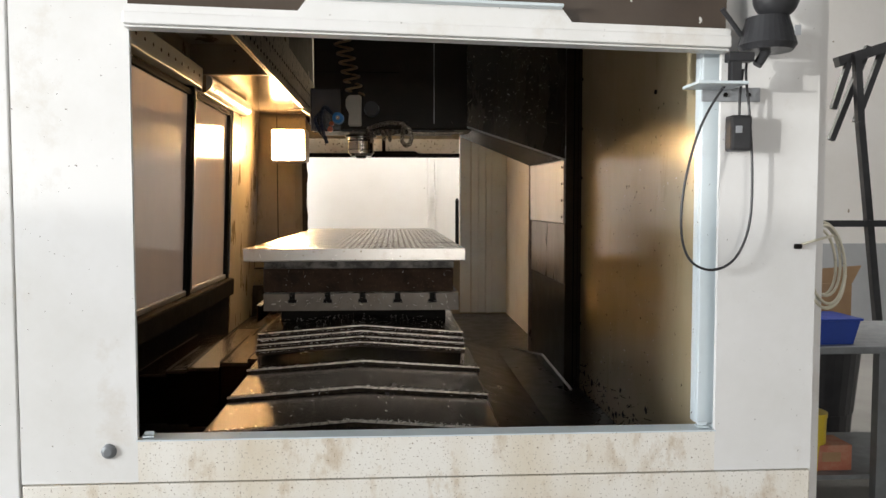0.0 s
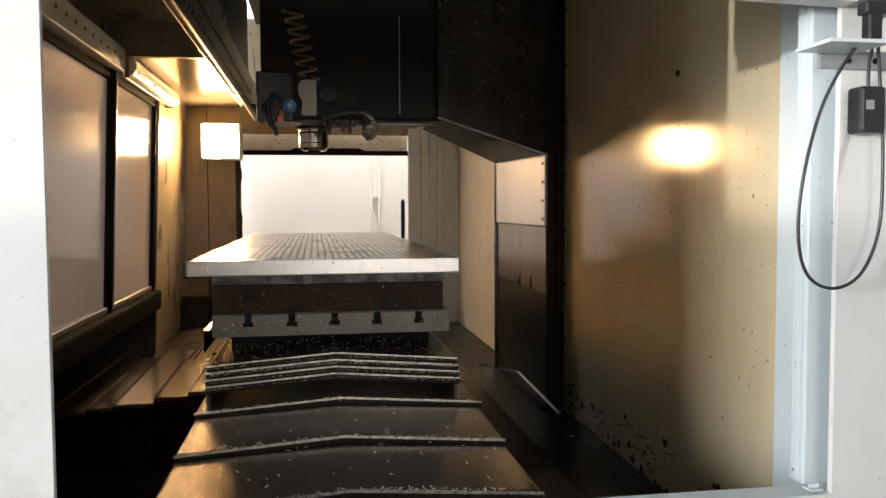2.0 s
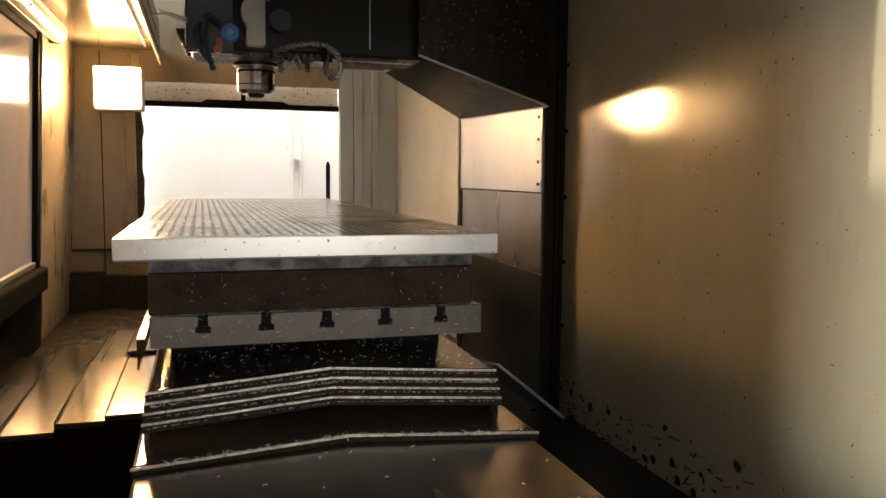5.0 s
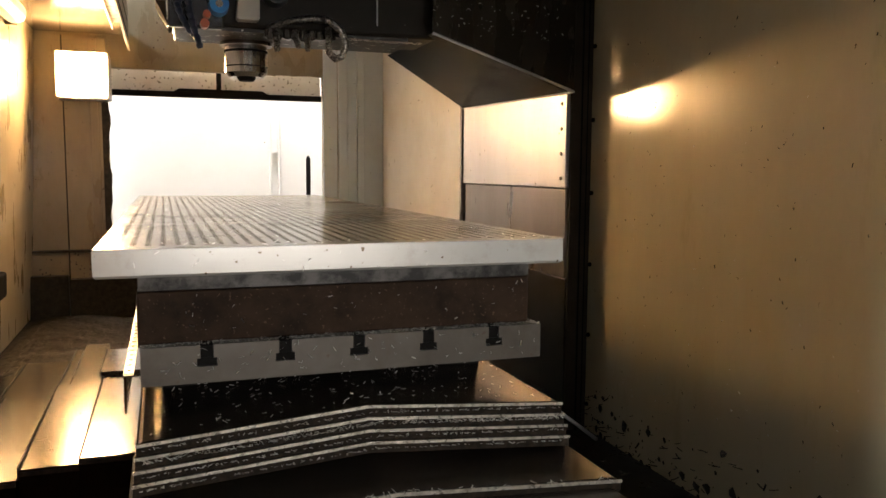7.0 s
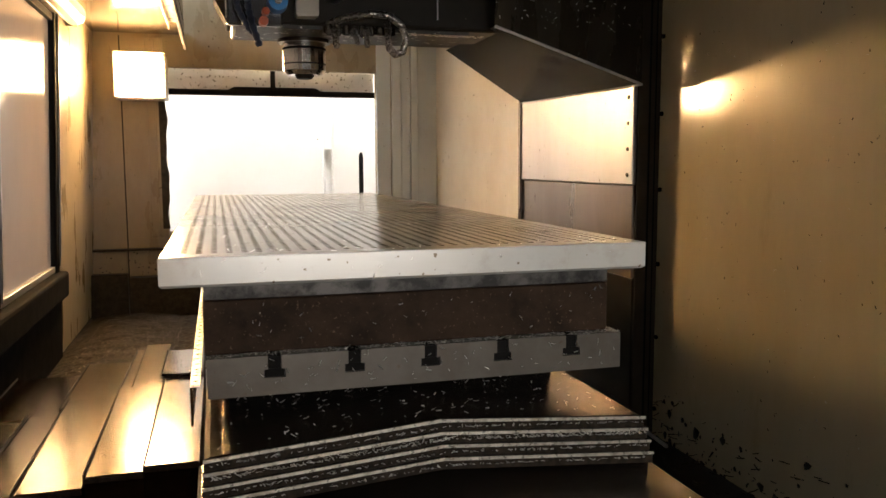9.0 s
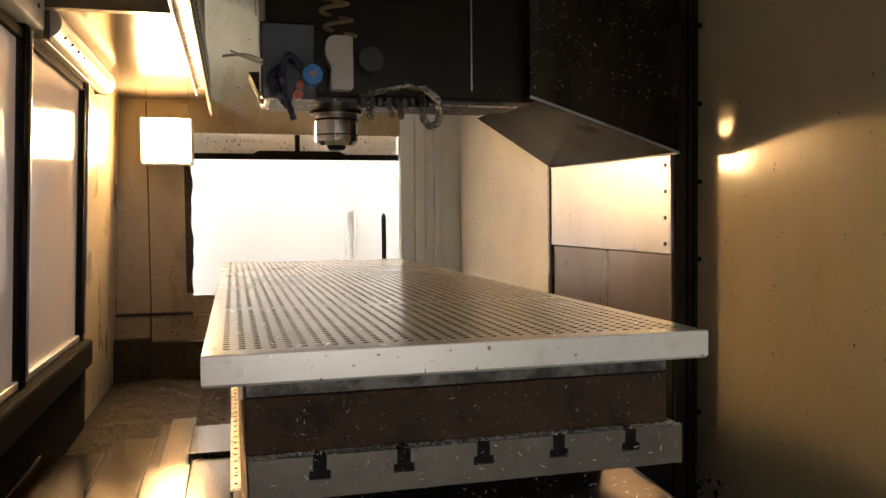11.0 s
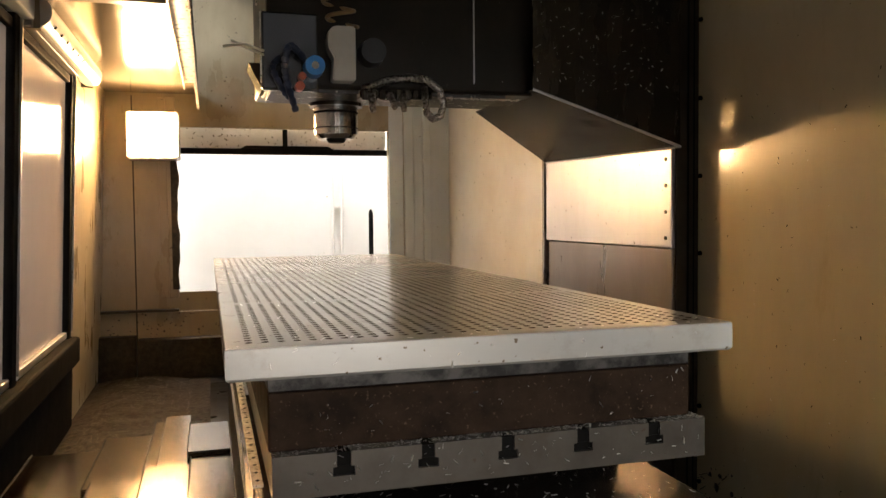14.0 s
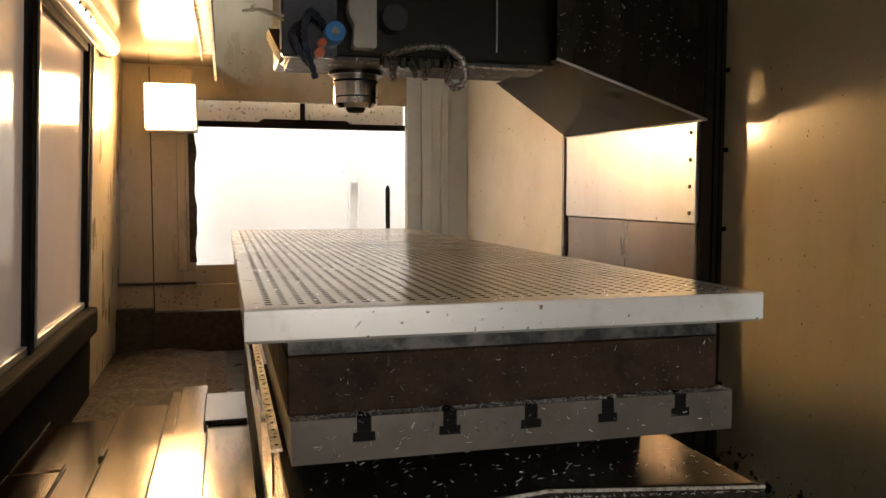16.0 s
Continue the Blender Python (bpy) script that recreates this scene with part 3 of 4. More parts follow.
for k in range(8):
    x = -0.055 + 0.023 * k
    hp("fitting", boxes((x, x + 0.017, 3.640, 3.6495, 1.640 + rnd.uniform(0, 0.012), 1.674), bevel=0.003), "headface")
for x, dx, dz, r in ((-0.03, 0.0, 0.05, 0.012), (0.02, 0.01, 0.04, 0.010), (0.055, 0.0, 0.045, 0.011)):
    hp("nozzle", cyl(B(), (x, 3.645, 1.66), (x + dx, 3.625, 1.66 - dz), r, r * 0.7, seg=14), "braid", "shiny coolant nozzle")

# ---- rail under the ceiling and the lamps ----
rail = thing("cable_rail", "speckled perforated steel rail hanging along the ceiling", "rail", (-0.54, 4.1, 2.0))
rel(part("web", boxes((-0.548, -0.542, 2.1, 6.12, 1.947, 2.20)), "rail", rail))
rel(part("flange", boxes((-0.60, -0.549, 2.1, 5.75, 2.03, 2.038)), "rail", rail))
rel(part("edge", boxes((-0.5415, -0.536, 2.1, 6.12, 1.944, 1.962), (-0.605, -0.600, 2.1, 5.75, 1.995, 2.042)), "lip", rail, "bright strip along the edge"))
studs("rivet", rail, [(-0.5415, 2.2 + 0.083 * k, z) for k in range(46) for z in (2.0, 2.08)], (1, 0, 0), 0.008, 0.003, "slot")

lamp = thing("work_lamp", "glowing warm yellow work lamp on the end wall", "lamp", (-0.775, 6.1, 1.67))
rel(part("diffuser", boxes((-0.890, -0.658, 6.010, 6.024, 1.684, 1.907), bevel=0.004), "lamp", lamp, "glowing warm diffuser"))
rel(part("base", boxes((-0.905, -0.643, 6.026, 6.28, 1.676, 1.917), bevel=0.006), "castgrey", lamp))
rel(part("bracket", boxes((-0.895, -0.653, 6.02, 6.15, 1.667, 1.6755)), "steel", lamp))

tubeh = thing("lamp_housing", "white tubular lamp housing along the top of the windows", "lamp housing", (-1.03, 4.9, 2.0))
bm = cyl(B(), (-1.005, 4.31, 2.005), (-1.0, 5.48, 2.003), 0.05, seg=28)
rel(part("tube", bm, "farwhite", tubeh, smooth=False))
studs("rivet", tubeh, [(-0.963, 4.40 + 0.115 * k, 1.976) for k in range(9)], (0.8, 0, -0.6), 0.006, 0.004, "slot")
for y in (4.305, 5.485):
    rel(part("bracket", boxes((-1.075, -0.99, y, y + 0.03, 1.95, 2.054)), "beige", tubeh))

# ---- table, riser and tooling plate ----
x0, x1, yf, yb, z0, z1 = -0.423, 0.250, 2.625, 4.86, 0.973, 1.033
SLOT0, SLOTP = -0.325, 0.1212
tab = thing("machine_table", "grey machined steel table with five T-slots, speckled with swarf", "machine table", ((x0 + x1) / 2, yf, z0))
prof = [(x0, z0), (x1, z0), (x1, z1)]
for k in range(4, -1, -1):
    c = SLOT0 + SLOTP * k
    prof += [(c + 0.010, z1), (c + 0.010, z1 - 0.021), (c + 0.0155, z1 - 0.021), (c + 0.0155, z1 - 0.034), (c - 0.0155, z1 - 0.034), (c - 0.0155, z1 - 0.021), (c - 0.010, z1 - 0.021), (c - 0.010, z1)]
prof.append((x0, z1))
bm = B()
lo = [bm.verts.new((u, yf, v)) for u, v in prof]
hi = [bm.verts.new((u, yb, v)) for u, v in prof]
bm.faces.new(lo)
bm.faces.new(hi[::-1])
for i in range(len(prof)):
    j = (i + 1) % len(prof)
    bm.faces.new((lo[i], hi[i], hi[j], lo[j]))
bmesh.ops.recalc_face_normals(bm, faces=bm.faces[:])
rel(part("slab", bm, "table", tab))
# near-black fills carry the shade inside the T-slots
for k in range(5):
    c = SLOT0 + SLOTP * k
    rel(part("slot_shadow", boxes((c - 0.0096, c + 0.0096, yf + 0.004, yf + 0.2, z1 - 0.0205, z1 - 0.002), (c - 0.0151, c + 0.0151, yf + 0.004, yf + 0.2, z1 - 0.0335, z1 - 0.0209)), "slot", tab, "near-black fill standing in for the slot's shade"))
# saddle in the same near-black, for the shade under the table
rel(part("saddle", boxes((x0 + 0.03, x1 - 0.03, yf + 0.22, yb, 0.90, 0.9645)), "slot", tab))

riser = thing("riser_block", "rusty brown steel riser block on the table", "riser block", (-0.09, 2.65, 1.034))
rel(part("block", boxes((-0.426, 0.234, 2.644, 4.80, 1.0345, 1.1165), bevel=0.003), "riser", riser))
rel(part("shim", boxes((-0.424, 0.236, 2.650, 4.80, 1.1175, 1.1455)), "gap", riser, "oil-stained grey shim plate"))

guard = thing("table_guard", "perforated bright angle strip along the table side", "guard", (-0.435, 2.64, 0.93))
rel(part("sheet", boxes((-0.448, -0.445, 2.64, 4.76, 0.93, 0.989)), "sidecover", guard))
rel(part("flange", boxes((-0.448, -0.4335, 2.64, 4.76, 0.9895, 0.993)), "lip", guard, "bright perforated flange"))
studs("hole", guard, [(-0.4405, 2.66 + 0.036 * k, 0.993) for k in range(54)], (0, 0, 1), 0.0030, 0.0006, "slot")

plate = thing("tooling_plate", "pale aluminium tooling plate drilled with a grid of holes", "tooling plate", (-0.106, 2.584, 1.147))
PX0, PX1, PY0, PY1, PZ0, PZ1 = -0.482, 0.270, 2.584, 4.92, 1.1465, 1.190
PITCH, NC, NR = 0.0215, 33, 105
gx0 = (PX0 + PX1) / 2 - PITCH * NC / 2
gy0 = PY0 + 0.036
verts, faces, hverts, hfaces = [], [], [], []
for r in range(NR):
    for c in range(NC):
        cx, cy = gx0 + PITCH * (c + 0.5), gy0 + PITCH * (r + 0.5)
        h = PITCH / 2
        sq = [(h, 0), (h, h), (0, h), (-h, h), (-h, 0), (-h, -h), (0, -h), (h, -h)]
        if r in (23, 47, 71, 95):
            n = len(verts)
            verts += [(cx + u, cy + v, PZ1) for u, v in sq[1::2]]
            faces.append((n, n + 1, n + 2, n + 3))
            continue
        n = len(verts)
        verts += [(cx + u, cy + v, PZ1) for u, v in sq]
        rad = 0.0057
        ring = [(rad * math.cos(k * math.pi / 4), rad * math.sin(k * math.pi / 4)) for k in range(8)]
        verts += [(cx + u, cy + v, PZ1) for u, v in ring]
        for k in range(8):
            j = (k + 1) % 8
            faces.append((n + k, n + j, n + 8 + j, n + 8 + k))
        m = len(hverts)
        hverts += [(cx + u, cy + v, PZ1) for u, v in ring] + [(cx + u, cy + v, PZ1 - 0.016) for u, v in ring]
        for k in range(8):
            j = (k + 1) % 8
            hfaces.append((m + k, m + j, m + 8 + j, m + 8 + k))
        hfaces.append(tuple(m + 8 + k for k in range(8)))
gx1, gy1 = gx0 + PITCH * NC, gy0 + PITCH * NR
bv = 0.0015
for a, b, c, d in ((PX0 + bv, PX1 - bv, PY0 + bv, gy0), (PX0 + bv, PX1 - bv, gy1, PY1 - bv), (PX0 + bv, gx0, gy0, gy1), (gx1, PX1 - bv, gy0, gy1)):
    n = len(verts)
    verts += [(a, c, PZ1), (b, c, PZ1), (b, d, PZ1), (a, d, PZ1)]
    faces.append((n, n + 1, n + 2, n + 3))
n = len(verts)
for e, z in ((bv, PZ1), (0, PZ1 - bv), (0, PZ0 + 0.004), (0.004, PZ0)):
    verts += [(PX0 + e, PY0 + e, z), (PX1 - e, PY0 + e, z), (PX1 - e, PY1 - e, z), (PX0 + e, PY1 - e, z)]
for k in range(3):
    for i in range(4):
        j = (i + 1) % 4
        faces.append((n + 4 * k + j, n + 4 * k + i, n + 4 * k + 4 + i, n + 4 * k + 4 + j))
faces.append((n + 15, n + 14, n + 13, n + 12))


def raw(name, verts, faces, material, parent, label=""):
    me = bpy.data.meshes.new(name)
    me.from_pydata(verts, [], faces)
    me.update()
    me.materials.append(M[material])
    ob = new(name, me)
    ob.parent = parent
    if label:
        ob["label"] = label
    return rel(ob)


raw("slab", verts, faces, "plate", plate)
# bore colour holds brown dirt plus the recess's own shade
raw("bore", hverts, hfaces, "hole", plate, "drilled holes, dirt and recess shade in their colour")

# ---- telescopic covers ----
CX, CW = -0.075, 0.372


def roof_cover(y0, y1, ridge, half, lip, material="cover", dx=0.0, group="telescopic way covers"):
    """One ridge-roofed cover: folded sheet with a wiper lip at its near edge."""
    c = CX + dx
    t = thing("way_cover", "brown oily steel telescopic way cover with a bright front lip", "way cover", (c, y0, ridge - 0.2), group)
    s = 0.026
    top = [(c - half, ridge - s - 0.09), (c - half, ridge - s), (c - half + 0.006, ridge - s + 0.003), (c, ridge), (c + half - 0.006, ridge - s + 0.003), (c + half, ridge - s), (c + half, ridge - s - 0.09)]
    inner = [(x + (0.003 if x < c else -0.003 if x > c else 0), z - 0.004) for x, z in top][::-1]
    inner[0] = (top[-1][0] - 0.003, top[-1][1])
    inner[-1] = (top[0][0] + 0.003, top[0][1])
    rel(part("sheet", prism(B(), top + inner, "y", y0, y1), material, t))
    f = [(c - half - 0.002, ridge - s - 0.016), (c - half - 0.002, ridge - s + 0.001), (c, ridge + 0.0025), (c + half + 0.002, ridge - s + 0.001), (c + half + 0.002, ridge - s - 0.016), (c, ridge - 0.0145)]
    rel(part("wiper", prism(B(), f, "y", y0 - 0.010, y0 - 0.0005), "lipdark", t, "dirty wiper strip"))
    g = [(c - half - 0.003, ridge - s - lip + 0.002), (c - half - 0.003, ridge - s + 0.003), (c, ridge + 0.0045), (c + half + 0.003, ridge - s + 0.003), (c + half + 0.003, ridge - s - lip + 0.002), (c, ridge - lip + 0.003)]
    rel(part("lip", prism(B(), g, "y", y0 - 0.013, y0 - 0.0102), "lip", t, "bright worn lip"))
    return t


roof_cover(1.625, 2.4, 0.793, 0.368, 0.0045)
roof_cover(1.815, 2.4, 0.808, 0.368, 0.0045)
roof_cover(2.13, 2.6, 0.820, 0.368, 0.0045)
roof_cover(2.445, 2.8, 0.832, 0.374, 0.004, dx=0.004)
for k in range(4):
    roof_cover(2.55 + 0.006 * k, 3.3 + 0.1 * k, 0.876 + 0.0178 * k, 0.349 - 0.002 * k, 0.0035, dx=-0.010)
setting("bed", boxes((-0.43, 0.27, 1.64, 5.3, 0.45, 0.69)), "black", "dark machine bed below the covers", "machine bed")


# side covers across the saddle
def side_cover(x0, x1, y0, y1, z, label, tilt=0.0):
    t = thing("side_cover", label, "way cover", ((x0 + x1) / 2, y0, 0.46), "side way covers")
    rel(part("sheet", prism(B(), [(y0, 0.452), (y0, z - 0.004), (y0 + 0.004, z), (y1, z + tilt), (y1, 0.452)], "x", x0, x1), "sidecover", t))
    rel(part("edge", boxes((x0 - 0.002, x1, y0 - 0.002, y0 + 0.004, z - 0.012, z - 0.003)), "lipdark", t))
    rel(part("seam", boxes((x0 - 0.0035, x0 - 0.0002, y0, y1, z - 0.02, z + 0.001 + max(0, tilt))), "slot", t, "dark gap to the next cover"))
    return t


for sx0, sx1, y0, y1, z in ((-0.556, -0.452, 3.06, 3.74, 0.722), (-0.670, -0.560, 3.08, 3.72, 0.704), (-0.795, -0.674, 3.06, 3.68, 0.690), (-0.890, -0.799, 3.10, 3.66, 0.672), (-1.02, -0.894, 3.12, 3.66, 0.655),
                            (-0.565, -0.455, 3.76, 4.08, 0.728), (-0.645, -0.569, 3.75, 4.30, 0.696), (-0.678, -0.649, 3.73, 4.30, 0.688), (-0.82, -0.682, 3.70, 4.20, 0.672), (-1.02, -0.824, 3.69, 4.15, 0.650)):
    side_cover(sx0, sx1, y0, y1, z, "oiled steel side cover stepping down from the table", 0.007 * math.sin(sx0 * 40 + y0 * 7))

# ramp and hook on the right of the bed
gt = thing("chip_guide", "dark bent sheet guide beside the bed", "guide", (0.6, 3.6, 0.45))
bm = prism(B(), [(0.30, 0.452), (0.30, 0.58), (0.34, 0.585), (0.62, 0.50), (0.62, 0.452)], "y", 1.65, 4.4)
rel(part("sheet", bm, "dark", gt))
rel(part("rim", tube(B(), [(0.83, 3.40, 0.50), (0.80, 3.95, 0.556), (0.64, 4.08, 0.572)], 0.006, 6), "steel", gt, "bright bent rim"))


# ---- swarf ----
def chips(name, spots, label, seed, material="chip"):
    """Many small curled shavings, each a bent sliver, over boxes of (x0, x1, y0, y1, z function or number, count, size)."""
    rnd = random.Random(seed)
    vs, fs = [], []
    for a, b, c, d, z, count, size in spots:
        for _ in range(count):
            x, y = rnd.uniform(a, b), rnd.uniform(c, d)
            h = z(x, y) if callable(z) else z
            ang, ln, wd = rnd.uniform(0, 6.3), size * rnd.uniform(0.5, 1.4), size * rnd.uniform(0.14, 0.28)
            ux, uy = math.cos(ang), math.sin(ang)
            lift = ln * rnd.uniform(0.05, 0.5)
            n = len(vs)
            for s, e in ((-0.5, 0.0), (0.0, 0.35), (0.5, 1.0)):
                px, py, pz = x + ux * s * ln, y + uy * s * ln, h + 0.0008 + lift * e
                vs += [(px - uy * wd / 2, py + ux * wd / 2, pz), (px + uy * wd / 2, py - ux * wd / 2, pz), (px, py, pz + wd * 0.5)]
            for k in (0, 3):
                for i in range(3):
                    j = (i + 1) % 3
                    fs.append((n + k + i, n + k + j, n + k + 3 + j, n + k + 3 + i))
    me = bpy.data.meshes.new(name)
    me.from_pydata(vs, [], fs)
    me.update()
    me.materials.append(M[material])
    return tagged(new(name, me), label, "swarf", "", "stuff")


def roof_z(ridge):
    return lambda x, y: ridge - 0.026 * abs(x - CX) / CW + 0.001


chips("swarf_on_table", [(x0, x1, yf, yf + 0.024, z1, 520, 0.0055), (-0.41, 0.24, 2.58, 2.85, roof_z(0.9315), 150, 0.007)], "bright aluminium shavings on the table edge and apron", 1)
chips("swarf_on_plate", [(PX0, PX1, PY0, PY0 + 0.05, PZ1, 25, 0.006), (PX0, PX1, PY0, PY1, PZ1, 110, 0.005)], "stray shavings on the drilled plate", 2)
chips("swarf_on_covers", [(CX - 0.36, CX + 0.36, 1.801, 1.814, roof_z(0.810), 90, 0.008), (CX - 0.36, CX + 0.36, 2.115, 2.13, roof_z(0.822), 80, 0.008), (CX - 0.36, CX + 0.36, 2.43, 2.445, roof_z(0.833), 80, 0.008),
                          (CX - 0.345, CX + 0.33, 2.538, 2.57, roof_z(0.905), 520, 0.006), (CX - 0.36, CX + 0.36, 1.83, 2.5, roof_z(0.824), 60, 0.007)], "shavings caught along the cover lips", 3)
chips("swarf_between_lips", [(CX - 0.35, CX + 0.33, 2.534 + 0.006 * k, 2.541 + 0.006 * k, roof_z(0.866 + 0.0178 * k), 170, 0.0055) for k in range(4)], "curled shavings packed between the cover lips", 14)
chips("swarf_on_side_covers", [(-0.66, -0.455, 3.1, 3.74, 0.724, 90, 0.008)], "dark specks of swarf on the side covers", 5, "grime")


def heap_z(x, y):
    return 0.453 + 0.032 * max(0, 1 - ((x + 0.86) / 0.24) ** 2) * max(0, min(1, (y - 4.3) / 0.9)) * (0.8 + 0.4 * noise.noise(Vector((x * 9, y * 9, 0))))


bm = B()
g = bmesh.ops.create_grid(bm, x_segments=40, y_segments=80, size=0.5)
for v in bm.verts:
    v.co.x, v.co.y = -0.82 + v.co.x * 0.62, 5.2 + v.co.y * 2.0
    v.co.z = heap_z(v.co.x, v.co.y) + 0.006 * noise.noise(v.co * 60)
tagged(part("swarf_heap", bm, "swarfheap"), "brown heap of swarf against the front wall", "swarf heap", "", "stuff")
chips("loose_swarf", [(-1.02, -0.6, 4.4, 6.1, lambda x, y: heap_z(x, y) + 0.006, 2300, 0.0036)], "glinting shavings over the heap", 6)
chips("dirt_at_wall", [(0.81, 0.917, 1.9, 3.6, lambda x, y: 0.452 + 0.10 * max(0, (x - 0.80) / 0.1) ** 2, 260, 0.02)], "black crumbs along the wall foot", 7, "grime")


def wall_bits(name, x, y0, y1, za, zb, count, seed, material, label, size=0.012):
    rnd = random.Random(seed)
    vs, fs = [], []
    for _ in range(count):
        y, z = rnd.uniform(y0, y1), rnd.uniform(za, zb)
        a, ln, wd = rnd.uniform(0, 6.3), size * rnd.uniform(0.3, 1.2), 0.0016
        dy, dz = math.cos(a) * ln / 2, math.sin(a) * ln / 2
        n = len(vs)
        vs += [(x, y - dy, z - dz), (x, y + dy, z + dz), (x - 0.002, y + dy - dz * 0.2, z + dz + dy * 0.2), (x - 0.002, y - dy - dz * 0.2, z - dz + dy * 0.2)]
        fs.append((n, n + 1, n + 2, n + 3))
        vs += [(x - 0.0005, y + wd, z), (x - 0.0005, y, z + wd), (x - 0.003, y - wd, z)]
        fs.append((n + 4, n + 5, n + 6))
    me = bpy.data.meshes.new(name)
    me.from_pydata(vs, [], fs)
    me.update()
    me.materials.append(M[material])
    return tagged(new(name, me), label, "swarf", "", "stuff")


wall_bits("swarf_on_wall", 0.923, 1.99, 3.55, 0.6, 1.7, 200, 8, "grime", "dark shavings stuck to the oily wall", 0.007)
wall_bits("bright_swarf_on_wall", 0.9232, 1.99, 3.55, 0.6, 1.6, 80, 9, "chip", "bright shavings stuck to the oily wall", 0.006)


def face_bits(name, x0, x1, y, za, zb, count, seed, label):
    rnd = random.Random(seed)
    vs, fs = [], []
    for _ in range(count):
        x, z = rnd.uniform(x0, x1), rnd.uniform(za, zb)
        a, ln, wd = rnd.uniform(0, 6.3), 0.006 * rnd.uniform(0.4, 1.6), 0.0012
        dx, dz = math.cos(a) * ln / 2, math.sin(a) * ln / 2
        n = len(vs)
        vs += [(x - dx, y, z - dz), (x + dx, y, z + dz), (x + dx - dz * 0.25, y - 0.003, z + dz + dx * 0.25), (x - dx - dz * 0.25, y - 0.001, z - dz + dx * 0.25)]
        fs.append((n, n + 1, n + 2, n + 3))
    me = bpy.data.meshes.new(name)
    me.from_pydata(vs, [], fs)
    me.update()
    me.materials.append(M["chip"])
    return tagged(new(name, me), label, "swarf", "", "stuff")


face_bits("swarf_on_head", 0.37, 0.79, 3.595, 1.70, 2.2, 260, 10, "shavings stuck to the dark head cover")
face_bits("swarf_on_riser", -0.40, 0.22, 2.642, 1.036, 1.11, 30, 11, "shavings stuck to the riser")
face_bits("swarf_on_table_front", x0 + 0.03, x1 - 0.01, yf - 0.001, z0 + 0.008, z1 - 0.002, 70, 13, "shavings stuck to the table front")
face_bits("swarf_on_plate_edge", PX0 + 0.05, PX1 - 0.05, PY0 - 0.001, PZ0 + 0.005, PZ1, 14, 12, "shavings on the plate edge")

def grime_patches(name, place, count, seed, label, material="grime"):
    """Uneven flat crusts; place(rnd) gives a centre, a size and the two directions along the surface."""
    rnd = random.Random(seed)
    vs, fs = [], []
    for _ in range(count):
        c, r, u, v, nrm = place(rnd)
        n, k = len(vs), 7
        for i in range(k):
            a = 6.2832 * i / k
            q = r * rnd.uniform(0.5, 1.2)
            vs.append(tuple(c + u * (q * math.cos(a)) + v * (q * math.sin(a)) + nrm * 0.0012))
        vs.append(tuple(c + nrm * (0.002 + 0.25 * r)))
        fs += [(n + i, n + (i + 1) % k, n + k) for i in range(k)]
    me = bpy.data.meshes.new(name)
    me.from_pydata(vs, [], fs)
    me.update()
    me.materials.append(M[material])
    return tagged(new(name, me), label, "grime", "", "stuff")


def wall_foot(rnd):
    z = 0.45 + 0.17 * rnd.random() ** 3
    return Vector((0.925, rnd.uniform(2.0, 3.6), z)), 0.003 + 0.017 * rnd.random() ** 3, Vector((0, 1, 0)), Vector((0, 0, 1)), Vector((-1, 0, 0))


def end_panel(rnd):
    return Vector((rnd.uniform(-1.05, -0.45), FY - 0.0305, 0.62 + 0.20 * rnd.random() ** 2)), rnd.uniform(0.0015, 0.006), Vector((1, 0, 0)), Vector((0, 0, 1)), Vector((0, -1, 0))


def head_edge(rnd):
    return Vector((rnd.uniform(0.12, 0.36), rnd.uniform(3.66, 3.69), 1.683)), rnd.uniform(0.002, 0.008), Vector((1, 0, 0)), Vector((0, 1, 0)), Vector((0, 0, -1))


grime_patches("wall_foot_grime", wall_foot, 170, 21, "black crusted grime along the foot of the wall")
grime_patches("panel_grime", end_panel, 110, 22, "dark crusts on the lower end panel")
grime_patches("head_crust", head_edge, 130, 23, "pale chip crust under the head edge", "chip")

# ---- near door bar ----
nd = thing("door_1", "white raised side door with a smoked pane and folded handle bar", "door", (0.108, NY - 0.01, 1.70), kind="structure")
nd.rotation_euler = (0, radians(1.55), 0)
bm = prism(B(), [(-0.618, -0.018), (-0.618, 0.022), (-0.275, 0.022), (-0.255, 0.05), (0.262, 0.05), (0.285, 0.022), (0.62, 0.022), (0.62, -0.018)], "y", -0.035, -0.031)
box(bm, -0.618, 0.62, -0.031, 0.01, -0.022, -0.0185)
box(bm, -0.618, 0.62, -0.045, -0.0355, -0.018, 0.006, bevel=0.003)
part("bar", bm, "outer", nd, "grubby white folded bar")
part("handle", boxes((-0.255, 0.262, -0.060, -0.031, 0.046, 0.053), bevel=0.002), "bluegrey", nd, "folded handle edge")
part("pane", boxes((-0.615, 0.615, -0.02, -0.012, 0.02, 0.55)), "smoked", nd, "brown smoked pane splashed with chips")
for x in (-0.494, 0.706):
    ck = thing("corner_clip", "small pale clip on the sill corner", "clip", (x, NY + 0.02, OZ0), "sill clips")
    rel(part("foot", boxes((x - 0.012, x + 0.012, NY + 0.005, NY + 0.03, OZ0 + 0.0025, OZ0 + 0.006), bevel=0.001), "bluegrey", ck))
    rel(part("tab", boxes((x - 0.010, x + 0.010, NY + 0.014, NY + 0.018, OZ0 + 0.0062, OZ0 + 0.014), bevel=0.001), "bluegrey", ck))
bs = thing("bumper_screw", "grey domed screw head on the machine side", "screw", (-0.573, NY, 0.822))
